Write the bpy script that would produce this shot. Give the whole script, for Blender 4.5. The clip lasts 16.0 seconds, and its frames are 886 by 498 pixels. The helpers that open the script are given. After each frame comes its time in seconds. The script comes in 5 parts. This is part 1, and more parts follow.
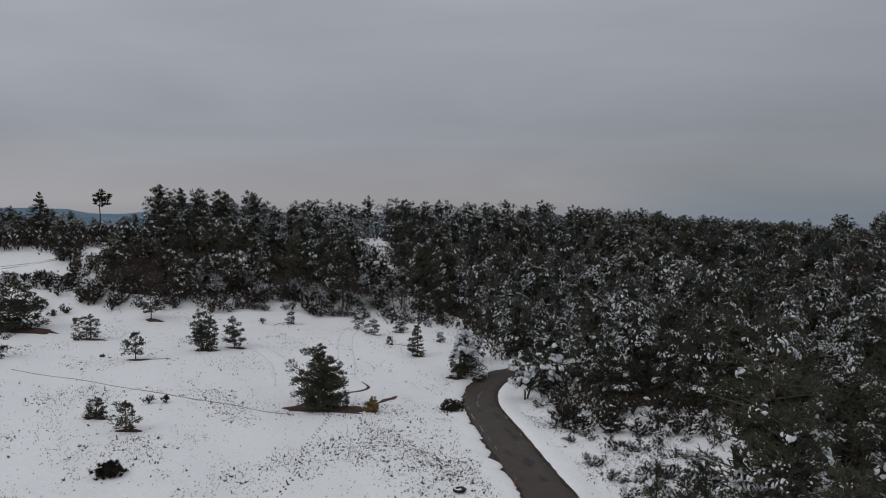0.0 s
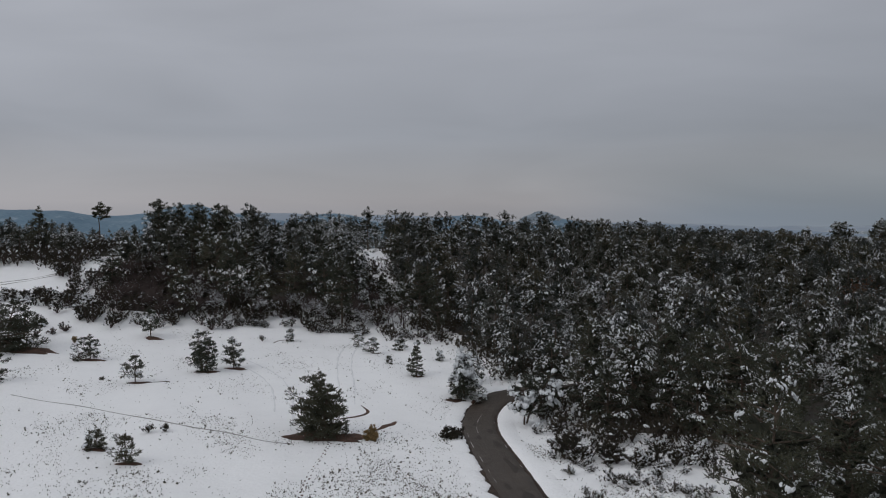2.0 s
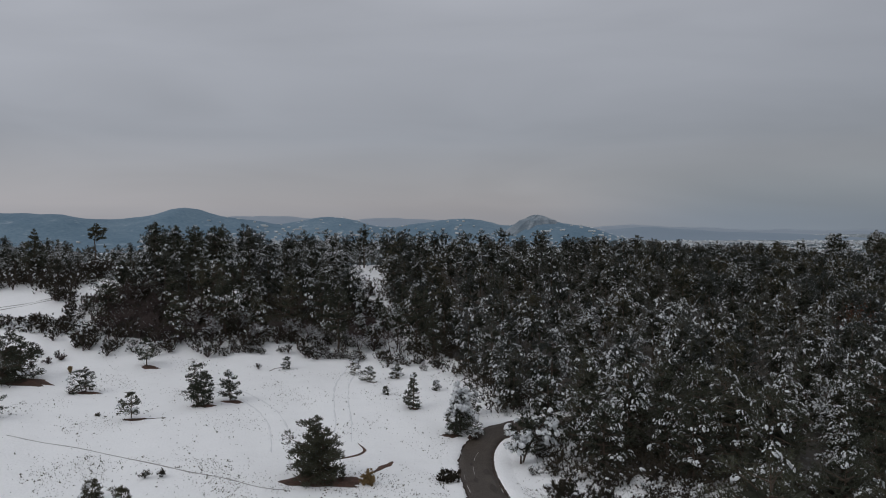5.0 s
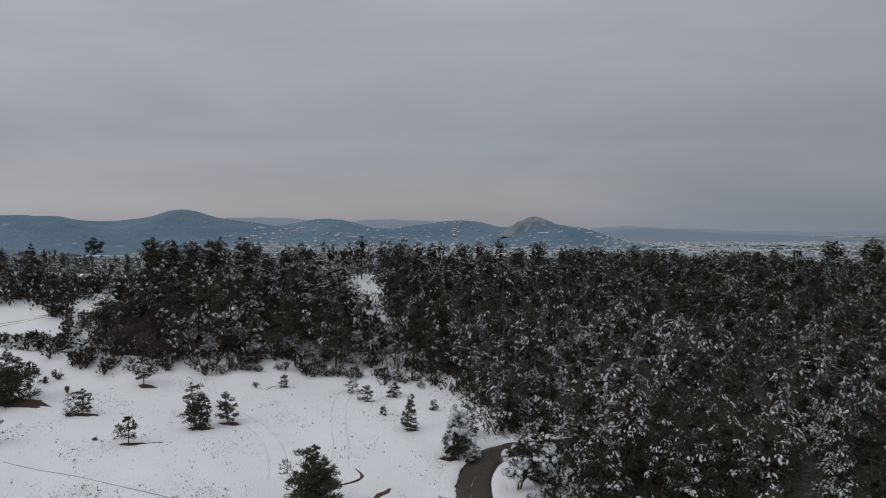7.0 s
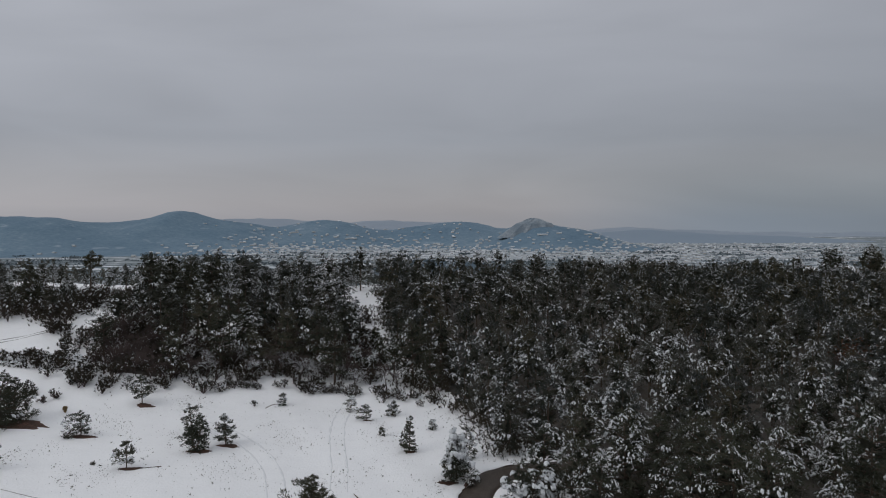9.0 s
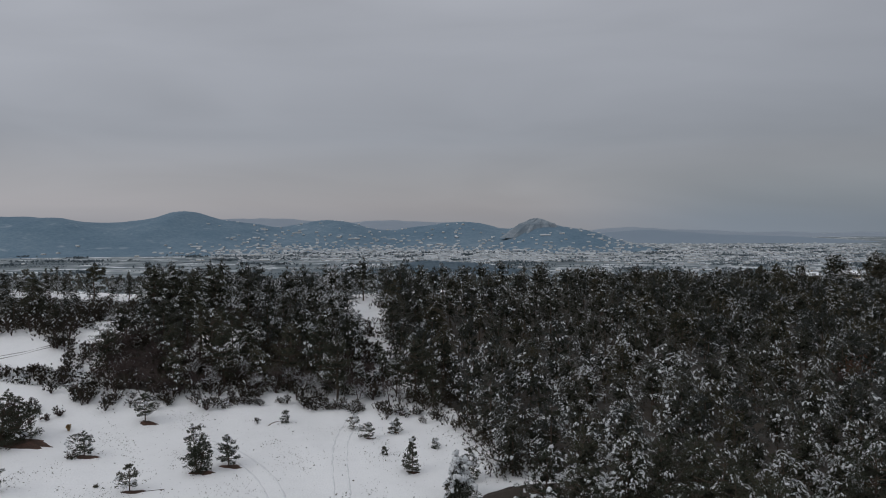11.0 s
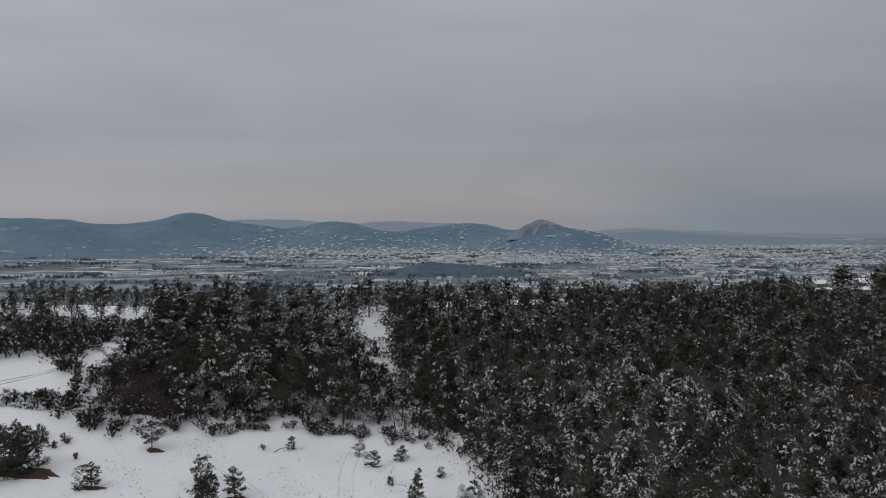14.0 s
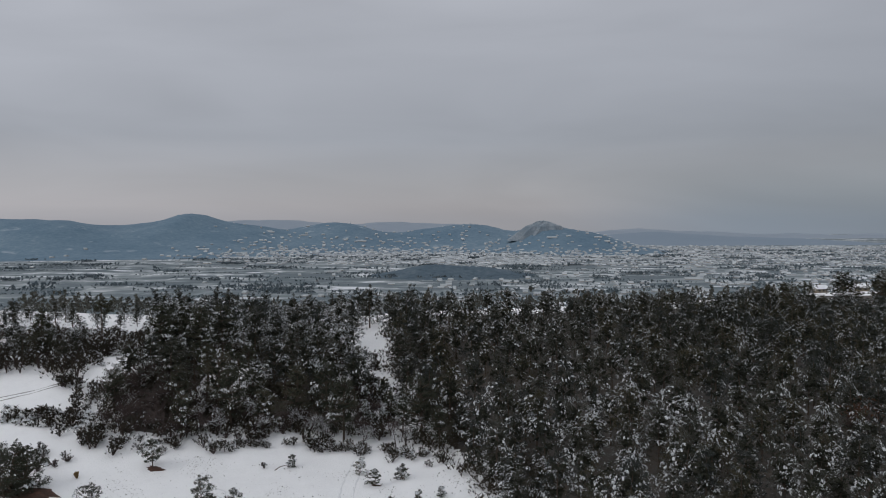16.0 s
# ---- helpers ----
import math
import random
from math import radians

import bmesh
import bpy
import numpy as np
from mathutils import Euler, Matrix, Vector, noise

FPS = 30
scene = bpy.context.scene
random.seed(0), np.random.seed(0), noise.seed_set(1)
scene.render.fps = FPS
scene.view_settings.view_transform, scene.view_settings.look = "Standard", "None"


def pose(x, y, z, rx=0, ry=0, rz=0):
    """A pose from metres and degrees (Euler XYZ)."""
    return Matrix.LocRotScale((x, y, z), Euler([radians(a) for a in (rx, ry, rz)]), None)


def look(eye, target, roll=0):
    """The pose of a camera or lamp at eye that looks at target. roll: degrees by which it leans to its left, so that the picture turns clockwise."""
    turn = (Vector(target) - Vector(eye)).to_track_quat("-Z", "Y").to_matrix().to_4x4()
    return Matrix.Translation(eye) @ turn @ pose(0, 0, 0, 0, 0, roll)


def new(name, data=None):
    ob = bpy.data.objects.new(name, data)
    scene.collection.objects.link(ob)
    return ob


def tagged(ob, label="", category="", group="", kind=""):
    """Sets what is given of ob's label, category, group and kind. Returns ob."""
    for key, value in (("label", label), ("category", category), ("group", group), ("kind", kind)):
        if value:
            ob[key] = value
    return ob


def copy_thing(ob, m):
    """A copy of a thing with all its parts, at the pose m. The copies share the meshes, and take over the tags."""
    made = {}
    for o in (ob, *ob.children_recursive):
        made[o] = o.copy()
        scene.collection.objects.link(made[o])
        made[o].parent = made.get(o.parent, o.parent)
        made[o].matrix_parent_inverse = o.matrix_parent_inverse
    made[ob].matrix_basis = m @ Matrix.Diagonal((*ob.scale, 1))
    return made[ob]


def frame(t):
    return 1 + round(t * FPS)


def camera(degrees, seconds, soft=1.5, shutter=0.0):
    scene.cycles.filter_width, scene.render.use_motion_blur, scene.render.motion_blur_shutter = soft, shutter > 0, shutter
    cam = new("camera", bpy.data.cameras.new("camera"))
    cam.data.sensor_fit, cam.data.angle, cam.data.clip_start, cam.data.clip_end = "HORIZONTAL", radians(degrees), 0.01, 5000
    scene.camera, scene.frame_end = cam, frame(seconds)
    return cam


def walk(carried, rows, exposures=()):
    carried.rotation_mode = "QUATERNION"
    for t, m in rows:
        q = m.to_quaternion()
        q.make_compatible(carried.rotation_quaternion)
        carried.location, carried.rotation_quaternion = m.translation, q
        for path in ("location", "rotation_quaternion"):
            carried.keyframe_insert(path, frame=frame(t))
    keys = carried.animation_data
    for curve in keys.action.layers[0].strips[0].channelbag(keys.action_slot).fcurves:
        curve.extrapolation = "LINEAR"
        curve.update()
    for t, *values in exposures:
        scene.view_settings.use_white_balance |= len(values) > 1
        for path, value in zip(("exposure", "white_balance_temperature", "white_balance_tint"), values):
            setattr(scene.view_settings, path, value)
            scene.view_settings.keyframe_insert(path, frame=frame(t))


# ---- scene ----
cam = camera(63.88, 16.0, soft=1.0)
# seconds, x, y, z, turn to the left, tilt upwards
PATH = [
    (0, -0.04, -0.67, 16.05, 0.212, -2.715),
    (1, -0.05, -0.66, 17.15, 0.201, -2.673),
    (2, -0.06, -0.63, 18.27, 0.152, -2.627),
    (3, -0.09, -0.61, 19.40, 0.052, -2.560),
    (4, -0.10, -0.60, 20.54, -0.058, -2.480),
    (6.5, -0.10, -0.58, 23.46, -0.310, -2.372),
    (7.5, -0.10, -0.52, 24.64, -0.405, -2.322),
    (8.5, -0.07, -0.43, 25.83, -0.437, -2.300),
    (9, -0.05, -0.36, 26.42, -0.430, -2.295),
    (11.5, -0.03, -0.17, 29.43, -0.095, -2.350),
    (12.5, -0.02, -0.14, 30.63, 0.105, -2.360),
    (13.5, -0.05, -0.09, 31.84, 0.216, -2.330),
    (14.5, -0.04, -0.03, 33.04, 0.295, -2.300),
    (15.5, -0.03, -0.01, 34.25, 0.314, -2.296),
    (16, -0.01, 0.01, 34.85, 0.320, -2.294),
]
walk(cam, [(t, pose(x, y, z, 90 + tilt, 0, turn)) for t, x, y, z, turn, tilt in PATH], [(0, -0.06), (0.5, 0.0), (4, 0.03), (9, 0.06), (12, 0.0), (13, 0.02), (14.5, 0.03), (15, 0.13), (16, 0.17)])

# ---- overcast winter daylight ----
world = bpy.data.worlds.new("overcast_sky")
scene.world = world
world.use_nodes = True
wn, wl = world.node_tree.nodes, world.node_tree.links
wn.clear()


def wnode(kind, **values):
    n = wn.new(kind)
    for k, v in values.items():
        n.inputs[k].default_value = v
    return n


w_out, w_bg = wnode("ShaderNodeOutputWorld"), wnode("ShaderNodeBackground", Strength=1.0)
w_sky = wnode("ShaderNodeTexSky")
w_sky.sky_type, w_sky.sun_disc = "NISHITA", False
w_sky.sun_elevation, w_sky.sun_rotation = radians(38), radians(-120)
w_dim = wnode("ShaderNodeVectorMath")
w_dim.operation = "SCALE"
w_dim.inputs["Scale"].default_value = 0.008
w_way = wnode("ShaderNodeTexCoord")
w_sep = wnode("ShaderNodeSeparateXYZ")
w_ramp = wnode("ShaderNodeValToRGB")
el = w_ramp.color_ramp.elements
# grey cloud by the sine of the height over the horizon, brighter towards the zenith
el[0].position, el[0].color = 0.0, (0.271, 0.271, 0.296, 1)
el[1].position, el[1].color = 1.0, (0.571, 0.587, 0.622, 1)
for place, tone in ((0.02, (0.288, 0.282, 0.304, 1)), (0.055, (0.276, 0.275, 0.299, 1)), (0.11, (0.258, 0.267, 0.298, 1)),
                    (0.17, (0.295, 0.304, 0.335, 1)), (0.28, (0.345, 0.355, 0.388, 1)), (0.55, (0.463, 0.478, 0.510, 1))):
    e = el.new(place)
    e.color = tone
w_map = wnode("ShaderNodeMapping", Scale=(2.2, 2.2, 11.0), Location=(0.35, 0.1, 0.6))
w_cloud = wnode("ShaderNodeTexNoise", Scale=1.0, Detail=4.0, Roughness=0.45, Distortion=0.5)
w_tone = wnode("ShaderNodeMapRange")
for k, v in (("From Min", 0.3), ("From Max", 0.7), ("To Min", 0.90), ("To Max", 1.08)):
    w_tone.inputs[k].default_value = v
w_mul = wnode("ShaderNodeVectorMath")
w_mul.operation = "SCALE"
w_side = wnode("ShaderNodeMath")
w_side.operation, w_side.inputs[1].default_value, w_side.inputs[2].default_value = "MULTIPLY_ADD", -0.24, 1.0
w_both = wnode("ShaderNodeMath")
w_both.operation = "MULTIPLY"
w_add = wnode("ShaderNodeVectorMath")
w_add.operation = "ADD"
# a bank of blue haze low over the valley's open end
w_open, w_low, w_bank, w_haze = wnode("ShaderNodeMapRange"), wnode("ShaderNodeMapRange"), wnode("ShaderNodeMath"), wnode("ShaderNodeMix")
for node, values in ((w_open, (0.08, 0.42, 0.0, 1.0)), (w_low, (0.0, 0.10, 1.0, 0.0))):
    node.interpolation_type = "SMOOTHSTEP"
    for k, v in zip(("From Min", "From Max", "To Min", "To Max"), values):
        node.inputs[k].default_value = v
w_bank.operation = "MULTIPLY"
w_haze.data_type = "RGBA"
w_haze.inputs["B"].default_value = (0.190, 0.226, 0.277, 1)
for a, b in ((w_sep.outputs["X"], w_open.inputs["Value"]), (w_sep.outputs["Z"], w_low.inputs["Value"]), (w_open.outputs[0], w_bank.inputs[0]), (w_low.outputs[0], w_bank.inputs[1]),
             (w_bank.outputs[0], w_haze.inputs["Factor"]), (w_ramp.outputs[0], w_haze.inputs["A"]), (w_haze.outputs["Result"], w_mul.inputs[0])):
    wl.new(a, b)
for a, b in ((w_way.outputs["Generated"], w_sep.inputs[0]), (w_sep.outputs["Z"], w_ramp.inputs[0]), (w_way.outputs["Generated"], w_map.inputs[0]),
             (w_map.outputs[0], w_cloud.inputs["Vector"]), (w_cloud.outputs["Fac"], w_tone.inputs["Value"]), 
             (w_sep.outputs["X"], w_side.inputs[0]), (w_side.outputs[0], w_both.inputs[0]), (w_tone.outputs[0], w_both.inputs[1]), (w_both.outputs[0], w_mul.inputs["Scale"]), (w_sky.outputs[0], w_dim.inputs[0]), (w_dim.outputs[0], w_add.inputs[0]),
             (w_mul.outputs[0], w_add.inputs[1]), (w_add.outputs[0], w_bg.inputs["Color"]), (w_bg.outputs[0], w_out.inputs[0])):
    wl.new(a, b)

sun_data = bpy.data.lights.new("veiled_sun", "SUN")
sun_data.energy, sun_data.angle, sun_data.color = 0.42, radians(25), (1.0, 0.97, 0.93)
sun = new("veiled_sun", sun_data)
sun.matrix_world = look((-60, -30, 60), (0, 5, 0))
# ---- the lie of the land ----
PLAIN = -60.0


def smooth(a):
    a = np.clip(a, 0, 1)
    return a * a * (3 - 2 * a)


def along(x, xs, vs):
    """A gently rounded line through the values vs at xs."""
    return sum(np.interp(x + k, xs, vs) for k in (-9, -4.5, 0, 4.5, 9)) / 5


def terrain(x, y):
    """Height of the near ground: a field, a bank that climbs to a wooded crest, and the drop to the plain behind it."""
    x, y = np.asarray(x, float), np.asarray(y, float)
    z = 0.15 - 0.042 * np.minimum(x, 0) * smooth((y + 20) / 60) - 0.02 * np.clip(x, 0, 60)
    z = z - 1.15 * np.exp(-((x - 3) / 16) ** 2 - ((y - 68) / 11) ** 2)
    toe = along(x, (-70, -35, -10, 6, 20, 40, 110), (79, 86, 97, 93, 74, 62, 62))
    top = along(x, (-70, -35, -10, 16, 70, 113, 200), (124, 128, 148, 156, 192, 232, 280))
    high = along(x, (-80, -35, -10, 16, 45, 70, 113, 200), (8.6, 9.0, 10.2, 10.6, 9.6, 8.0, 5.4, 4.4))
    z = z + high * smooth((y - toe) / (top - toe))
    z = z + 0.10 * np.sin(x * 0.31 + 1.3 * np.sin(y * 0.13)) * np.sin(y * 0.23 + 0.7) + 0.05 * np.sin(x * 0.9 + y * 0.4)
    drop = smooth((y - top - 12) / 420)
    side = np.maximum(smooth((np.abs(x) - 260) / 500), smooth((-60 - y) / 400))
    fall = np.maximum(drop, side)
    return z * (1 - fall) + PLAIN * fall
# ---- materials ----
def material(name, tones, rough=0.8, scales=(1.0,), bump=0.0, bump_scale=20.0, by=None, weight=1.0, coords="Object", frost=None):
    """A matt material that wanders between tones by noise at the given scales; by: 'object' or 'island' adds a random share."""
    m = bpy.data.materials.new(name)
    m.use_nodes = True
    n, l = m.node_tree.nodes, m.node_tree.links
    shader = n["Principled BSDF"]
    shader.inputs["Roughness"].default_value = rough
    shader.inputs["Specular IOR Level"].default_value = 0.25
    where = n.new("ShaderNodeTexCoord").outputs[coords] if coords != "World" else n.new("ShaderNodeNewGeometry").outputs["Position"]
    total = None
    for k, s in enumerate(scales):
        tex = n.new("ShaderNodeTexNoise")
        tex.inputs["Scale"].default_value, tex.inputs["Detail"].default_value, tex.inputs["Roughness"].default_value = s, 4.0, 0.6
        l.new(where, tex.inputs["Vector"])
        if total is None:
            total = tex.outputs["Fac"]
        else:
            mix = n.new("ShaderNodeMath")
            mix.operation = "ADD"
            l.new(total, mix.inputs[0])
            l.new(tex.outputs["Fac"], mix.inputs[1])
            total = mix.outputs[0]
    if by:
        source = n.new("ShaderNodeObjectInfo" if by == "object" else "ShaderNodeNewGeometry").outputs["Random" if by == "object" else "Random Per Island"]
        mix = n.new("ShaderNodeMath")
        mix.operation, mix.inputs[1].default_value = "MULTIPLY_ADD", weight
        l.new(source, mix.inputs[0])
        l.new(total, mix.inputs[2])
        total = mix.outputs[0]
    span = n.new("ShaderNodeMapRange")
    span.inputs["From Min"].default_value = 0.33 * len(scales)
    span.inputs["From Max"].default_value = 0.67 * len(scales) + (weight if by else 0)
    l.new(total, span.inputs["Value"])
    ramp = n.new("ShaderNodeValToRGB")
    e = ramp.color_ramp.elements
    e[0].position, e[0].color = 0.0, (*tones[0], 1)
    e[1].position, e[1].color = 1.0, (*tones[-1], 1)
    for k, tone in enumerate(tones[1:-1]):
        e.new((k + 1) / (len(tones) - 1)).color = (*tone, 1)
    l.new(span.outputs[0], ramp.inputs[0])
    colour = ramp.outputs[0]
    if frost:
        tone, scale, low, top = frost
        speck, share, mix = n.new("ShaderNodeTexNoise"), n.new("ShaderNodeMapRange"), n.new("ShaderNodeMix")
        speck.inputs["Scale"].default_value, speck.inputs["Detail"].default_value = scale, 3.0
        share.inputs["From Min"].default_value, share.inputs["From Max"].default_value = low, top
        mix.data_type = "RGBA"
        mix.inputs["B"].default_value = (*tone, 1)
        l.new(where, speck.inputs["Vector"])
        l.new(speck.outputs["Fac"], share.inputs["Value"])
        l.new(share.outputs[0], mix.inputs["Factor"])
        l.new(colour, mix.inputs["A"])
        colour = mix.outputs["Result"]
    l.new(colour, shader.inputs["Base Color"])
    if bump:
        grain, relief = n.new("ShaderNodeTexNoise"), n.new("ShaderNodeBump")
        grain.inputs["Scale"].default_value, grain.inputs["Detail"].default_value = bump_scale, 5.0
        relief.inputs["Strength"].default_value, relief.inputs["Distance"].default_value = bump, 0.1
        l.new(where, grain.inputs["Vector"])
        l.new(grain.outputs["Fac"], relief.inputs["Height"])
        l.new(relief.outputs[0], shader.inputs["Normal"])
    return m


SNOW = material("tree_snow", ((0.40, 0.42, 0.43), (0.66, 0.68, 0.70), (0.84, 0.85, 0.87)), 0.6, (2.0, 9.0), 0.3, 9.0)
THICK_SNOW = material("thick_snow", ((0.74, 0.76, 0.79), (0.86, 0.87, 0.88)), 0.6, (2.0,), 0.3, 9.0)
NEEDLES = material("pine_needles", ((0.030, 0.038, 0.024), (0.056, 0.060, 0.037), (0.096, 0.086, 0.050)), 0.6, (0.6, 16.0), by="object", weight=0.9, frost=((0.24, 0.26, 0.27), 11.0, 0.56, 0.78))
# darker copy of the needles, with shade inside the crown painted in
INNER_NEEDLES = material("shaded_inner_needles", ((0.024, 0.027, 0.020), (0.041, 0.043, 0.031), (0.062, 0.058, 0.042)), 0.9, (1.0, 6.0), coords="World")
WOODS = material("pine_needles_far", ((0.041, 0.044, 0.035), (0.073, 0.073, 0.056), (0.116, 0.102, 0.076)), 0.6, (0.12, 7.0), coords="World", frost=((0.26, 0.28, 0.29), 5.5, 0.54, 0.74))
WOODS_OLIVE = material("pine_needles_olive", ((0.034, 0.034, 0.019), (0.067, 0.060, 0.034), (0.112, 0.092, 0.054)), 0.6, (0.3, 7.0), coords="World", frost=((0.26, 0.28, 0.29), 5.5, 0.58, 0.76))
WOODS_DARK = material("pine_needles_dark", ((0.027, 0.032, 0.028), (0.045, 0.051, 0.045), (0.075, 0.076, 0.066)), 0.6, (0.3, 7.0), coords="World", frost=((0.24, 0.26, 0.27), 5.5, 0.56, 0.76))
BARK = material("bark", ((0.045, 0.034, 0.027), (0.10, 0.075, 0.058), (0.15, 0.115, 0.09)), 0.9, (3.0, 14.0), 0.6, 30.0)
TWIG = material("bare_twig", ((0.050, 0.036, 0.034), (0.088, 0.066, 0.061), (0.14, 0.112, 0.102)), 0.9, (1.0, 5.0), by="object", weight=0.6)
STRAW = material("dry_grass", ((0.075, 0.07, 0.058), (0.13, 0.12, 0.098), (0.24, 0.22, 0.175)), 0.9, (0.8, 6.0), by="island", weight=0.8)
SCRUB = material("scrub_leaf", ((0.026, 0.026, 0.019), (0.050, 0.043, 0.031), (0.082, 0.063, 0.046)), 0.8, (1.5, 6.0), by="object", weight=0.7)
FIELD_SNOW = material("field_snow", ((0.82, 0.822, 0.83), (0.88, 0.882, 0.889), (0.91, 0.912, 0.918)), 0.55, (0.05, 0.5, 3.0), 0.9, 4.0)
ASPHALT = material("wet_asphalt", ((0.022, 0.017, 0.013), (0.052, 0.041, 0.033), (0.064, 0.051, 0.042), (0.094, 0.076, 0.064)), 0.55, (0.4, 1.6, 25.0), 0.25, 60.0)
SOIL = material("wet_soil", ((0.034, 0.023, 0.017), (0.080, 0.046, 0.034), (0.165, 0.086, 0.060)), 0.85, (0.8, 5.0), 0.7, 12.0)
# hill and ridge woods: blue distance haze is painted into these base colours
HAZED_HILL_WOODS = material("hazed_hill_woods", ((0.078, 0.138, 0.194), (0.113, 0.180, 0.240), (0.146, 0.216, 0.275), (0.222, 0.280, 0.325)), 0.95, (0.0035, 0.013, 0.09), coords="World", frost=((0.38, 0.43, 0.47), 0.016, 0.64, 0.80))
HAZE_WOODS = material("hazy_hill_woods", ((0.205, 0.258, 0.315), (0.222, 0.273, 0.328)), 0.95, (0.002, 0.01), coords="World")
FAR_WOODS = material("hazed_ridge_woods", ((0.245, 0.29, 0.345), (0.285, 0.325, 0.375)), 0.95, (0.002, 0.01), coords="World")
# knoll and hedges: dark woods paled to blue-grey, with valley haze in the colour
KNOLL_WOODS = material("hazed_knoll_woods", ((0.052, 0.082, 0.108), (0.082, 0.118, 0.148), (0.125, 0.16, 0.19)), 0.95, (0.02, 0.12), coords="World")
HEDGE = material("hazed_hedge", ((0.105, 0.138, 0.158), (0.155, 0.190, 0.210), (0.23, 0.26, 0.275)), 0.95, (0.01, 0.08), by="island", weight=0.6, coords="World")
# far roofs and walls: snow and plaster greyed by haze put into the colour
ROOF_SNOW = material("roof_snow", ((0.28, 0.31, 0.34), (0.40, 0.43, 0.45), (0.64, 0.655, 0.67)), 0.7, (0.004, 0.05), by="island", weight=1.6, coords="World")
TOWN_WALL = material("town_plaster", ((0.36, 0.385, 0.40), (0.47, 0.46, 0.45), (0.62, 0.56, 0.51)), 0.9, (0.004, 0.05), by="island", weight=1.4, coords="World")
# rock tinted blue to match the haze colour of its hill
CRAG = material("pale_crag", ((0.15, 0.195, 0.235), (0.21, 0.25, 0.285), (0.32, 0.35, 0.375)), 0.95, (0.03, 0.15), coords="World")
PLASTER = material("yellow_plaster", ((0.20, 0.165, 0.125), (0.27, 0.23, 0.175)), 0.9, (0.6, 4.0), 0.2, 20.0)
GLASS = material("dark_window", ((0.03, 0.035, 0.04), (0.05, 0.055, 0.06)), 0.15, (1.0,))
RUBBER = material("tyre_rubber", ((0.018, 0.018, 0.019), (0.035, 0.034, 0.033)), 0.75, (3.0,), 0.3, 40.0)
RED_PAINT = material("faded_red_paint", ((0.24, 0.05, 0.04), (0.36, 0.09, 0.07)), 0.6, (4.0,), 0.2, 30.0)


def patchwork():
    """Snowed-up fields, stubble and copses on the plain."""
    m = bpy.data.materials.new("plain_fields")
    m.use_nodes = True
    n, l = m.node_tree.nodes, m.node_tree.links
    where, place_, cells = n.new("ShaderNodeNewGeometry"), n.new("ShaderNodeMapping"), n.new("ShaderNodeTexVoronoi")
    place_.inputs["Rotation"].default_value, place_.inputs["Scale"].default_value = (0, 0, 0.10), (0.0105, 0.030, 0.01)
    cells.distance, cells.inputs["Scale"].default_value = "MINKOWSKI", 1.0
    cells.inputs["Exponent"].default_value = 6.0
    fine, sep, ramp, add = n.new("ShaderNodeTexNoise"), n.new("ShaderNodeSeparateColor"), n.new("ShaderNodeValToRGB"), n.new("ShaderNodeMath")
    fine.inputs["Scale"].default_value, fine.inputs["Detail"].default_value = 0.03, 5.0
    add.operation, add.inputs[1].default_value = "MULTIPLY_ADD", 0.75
    # field tones are dulled and blued: the plain's haze is mixed into them
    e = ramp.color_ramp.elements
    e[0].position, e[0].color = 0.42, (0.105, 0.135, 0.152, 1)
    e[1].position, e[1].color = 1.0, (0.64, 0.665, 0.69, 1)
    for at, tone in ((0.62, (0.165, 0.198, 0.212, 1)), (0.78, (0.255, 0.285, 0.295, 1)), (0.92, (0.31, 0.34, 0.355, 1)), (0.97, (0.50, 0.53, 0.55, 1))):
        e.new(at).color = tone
    l.new(where.outputs["Position"], place_.inputs[0])
    l.new(place_.outputs[0], cells.inputs["Vector"])
    l.new(where.outputs["Position"], fine.inputs["Vector"])
    l.new(cells.outputs["Color"], sep.inputs[0])
    l.new(sep.outputs[0], add.inputs[0])
    half_ = n.new("ShaderNodeMath")
    half_.operation, half_.inputs[1].default_value, half_.inputs[2].default_value = "MULTIPLY_ADD", 1.3, -0.4
    l.new(fine.outputs["Fac"], half_.inputs[0])
    l.new(half_.outputs[0], add.inputs[2])
    l.new(add.outputs[0], ramp.inputs[0])
    l.new(ramp.outputs[0], n["Principled BSDF"].inputs["Base Color"])
    n["Principled BSDF"].inputs["Roughness"].default_value = 0.9
    return m


PLAIN_FIELDS = patchwork()
PACKED_SNOW = material("trodden_snow", ((0.68, 0.69, 0.705), (0.80, 0.803, 0.812)), 0.6, (1.0, 6.0), 0.4, 8.0)
RUST_LEAF = material("rusty_oak_leaf", ((0.060, 0.030, 0.019), (0.10, 0.048, 0.030), (0.145, 0.075, 0.045)), 0.8, (1.0, 4.0))
SLUSH = material("muddy_slush", ((0.24, 0.22, 0.205), (0.36, 0.345, 0.335), (0.55, 0.54, 0.535)), 0.8, (0.5, 4.0), 0.4, 12.0)
# needle litter with snow patches, its tones lowered to stand for canopy shade
FOREST_FLOOR = material("forest_floor", ((0.045, 0.036, 0.028), (0.085, 0.072, 0.060), (0.10, 0.092, 0.084), (0.30, 0.305, 0.31)), 0.9, (0.12, 0.8, 4.0), 0.6, 8.0, coords="World")
MUD = material("dark_mud", ((0.018, 0.012, 0.009), (0.040, 0.026, 0.019), (0.075, 0.048, 0.035)), 0.7, (0.8, 5.0), 0.7, 12.0)
WET = material("wet_patch", ((0.032, 0.025, 0.020), (0.044, 0.034, 0.028)), 0.6, (1.0, 8.0), 0.2, 40.0)
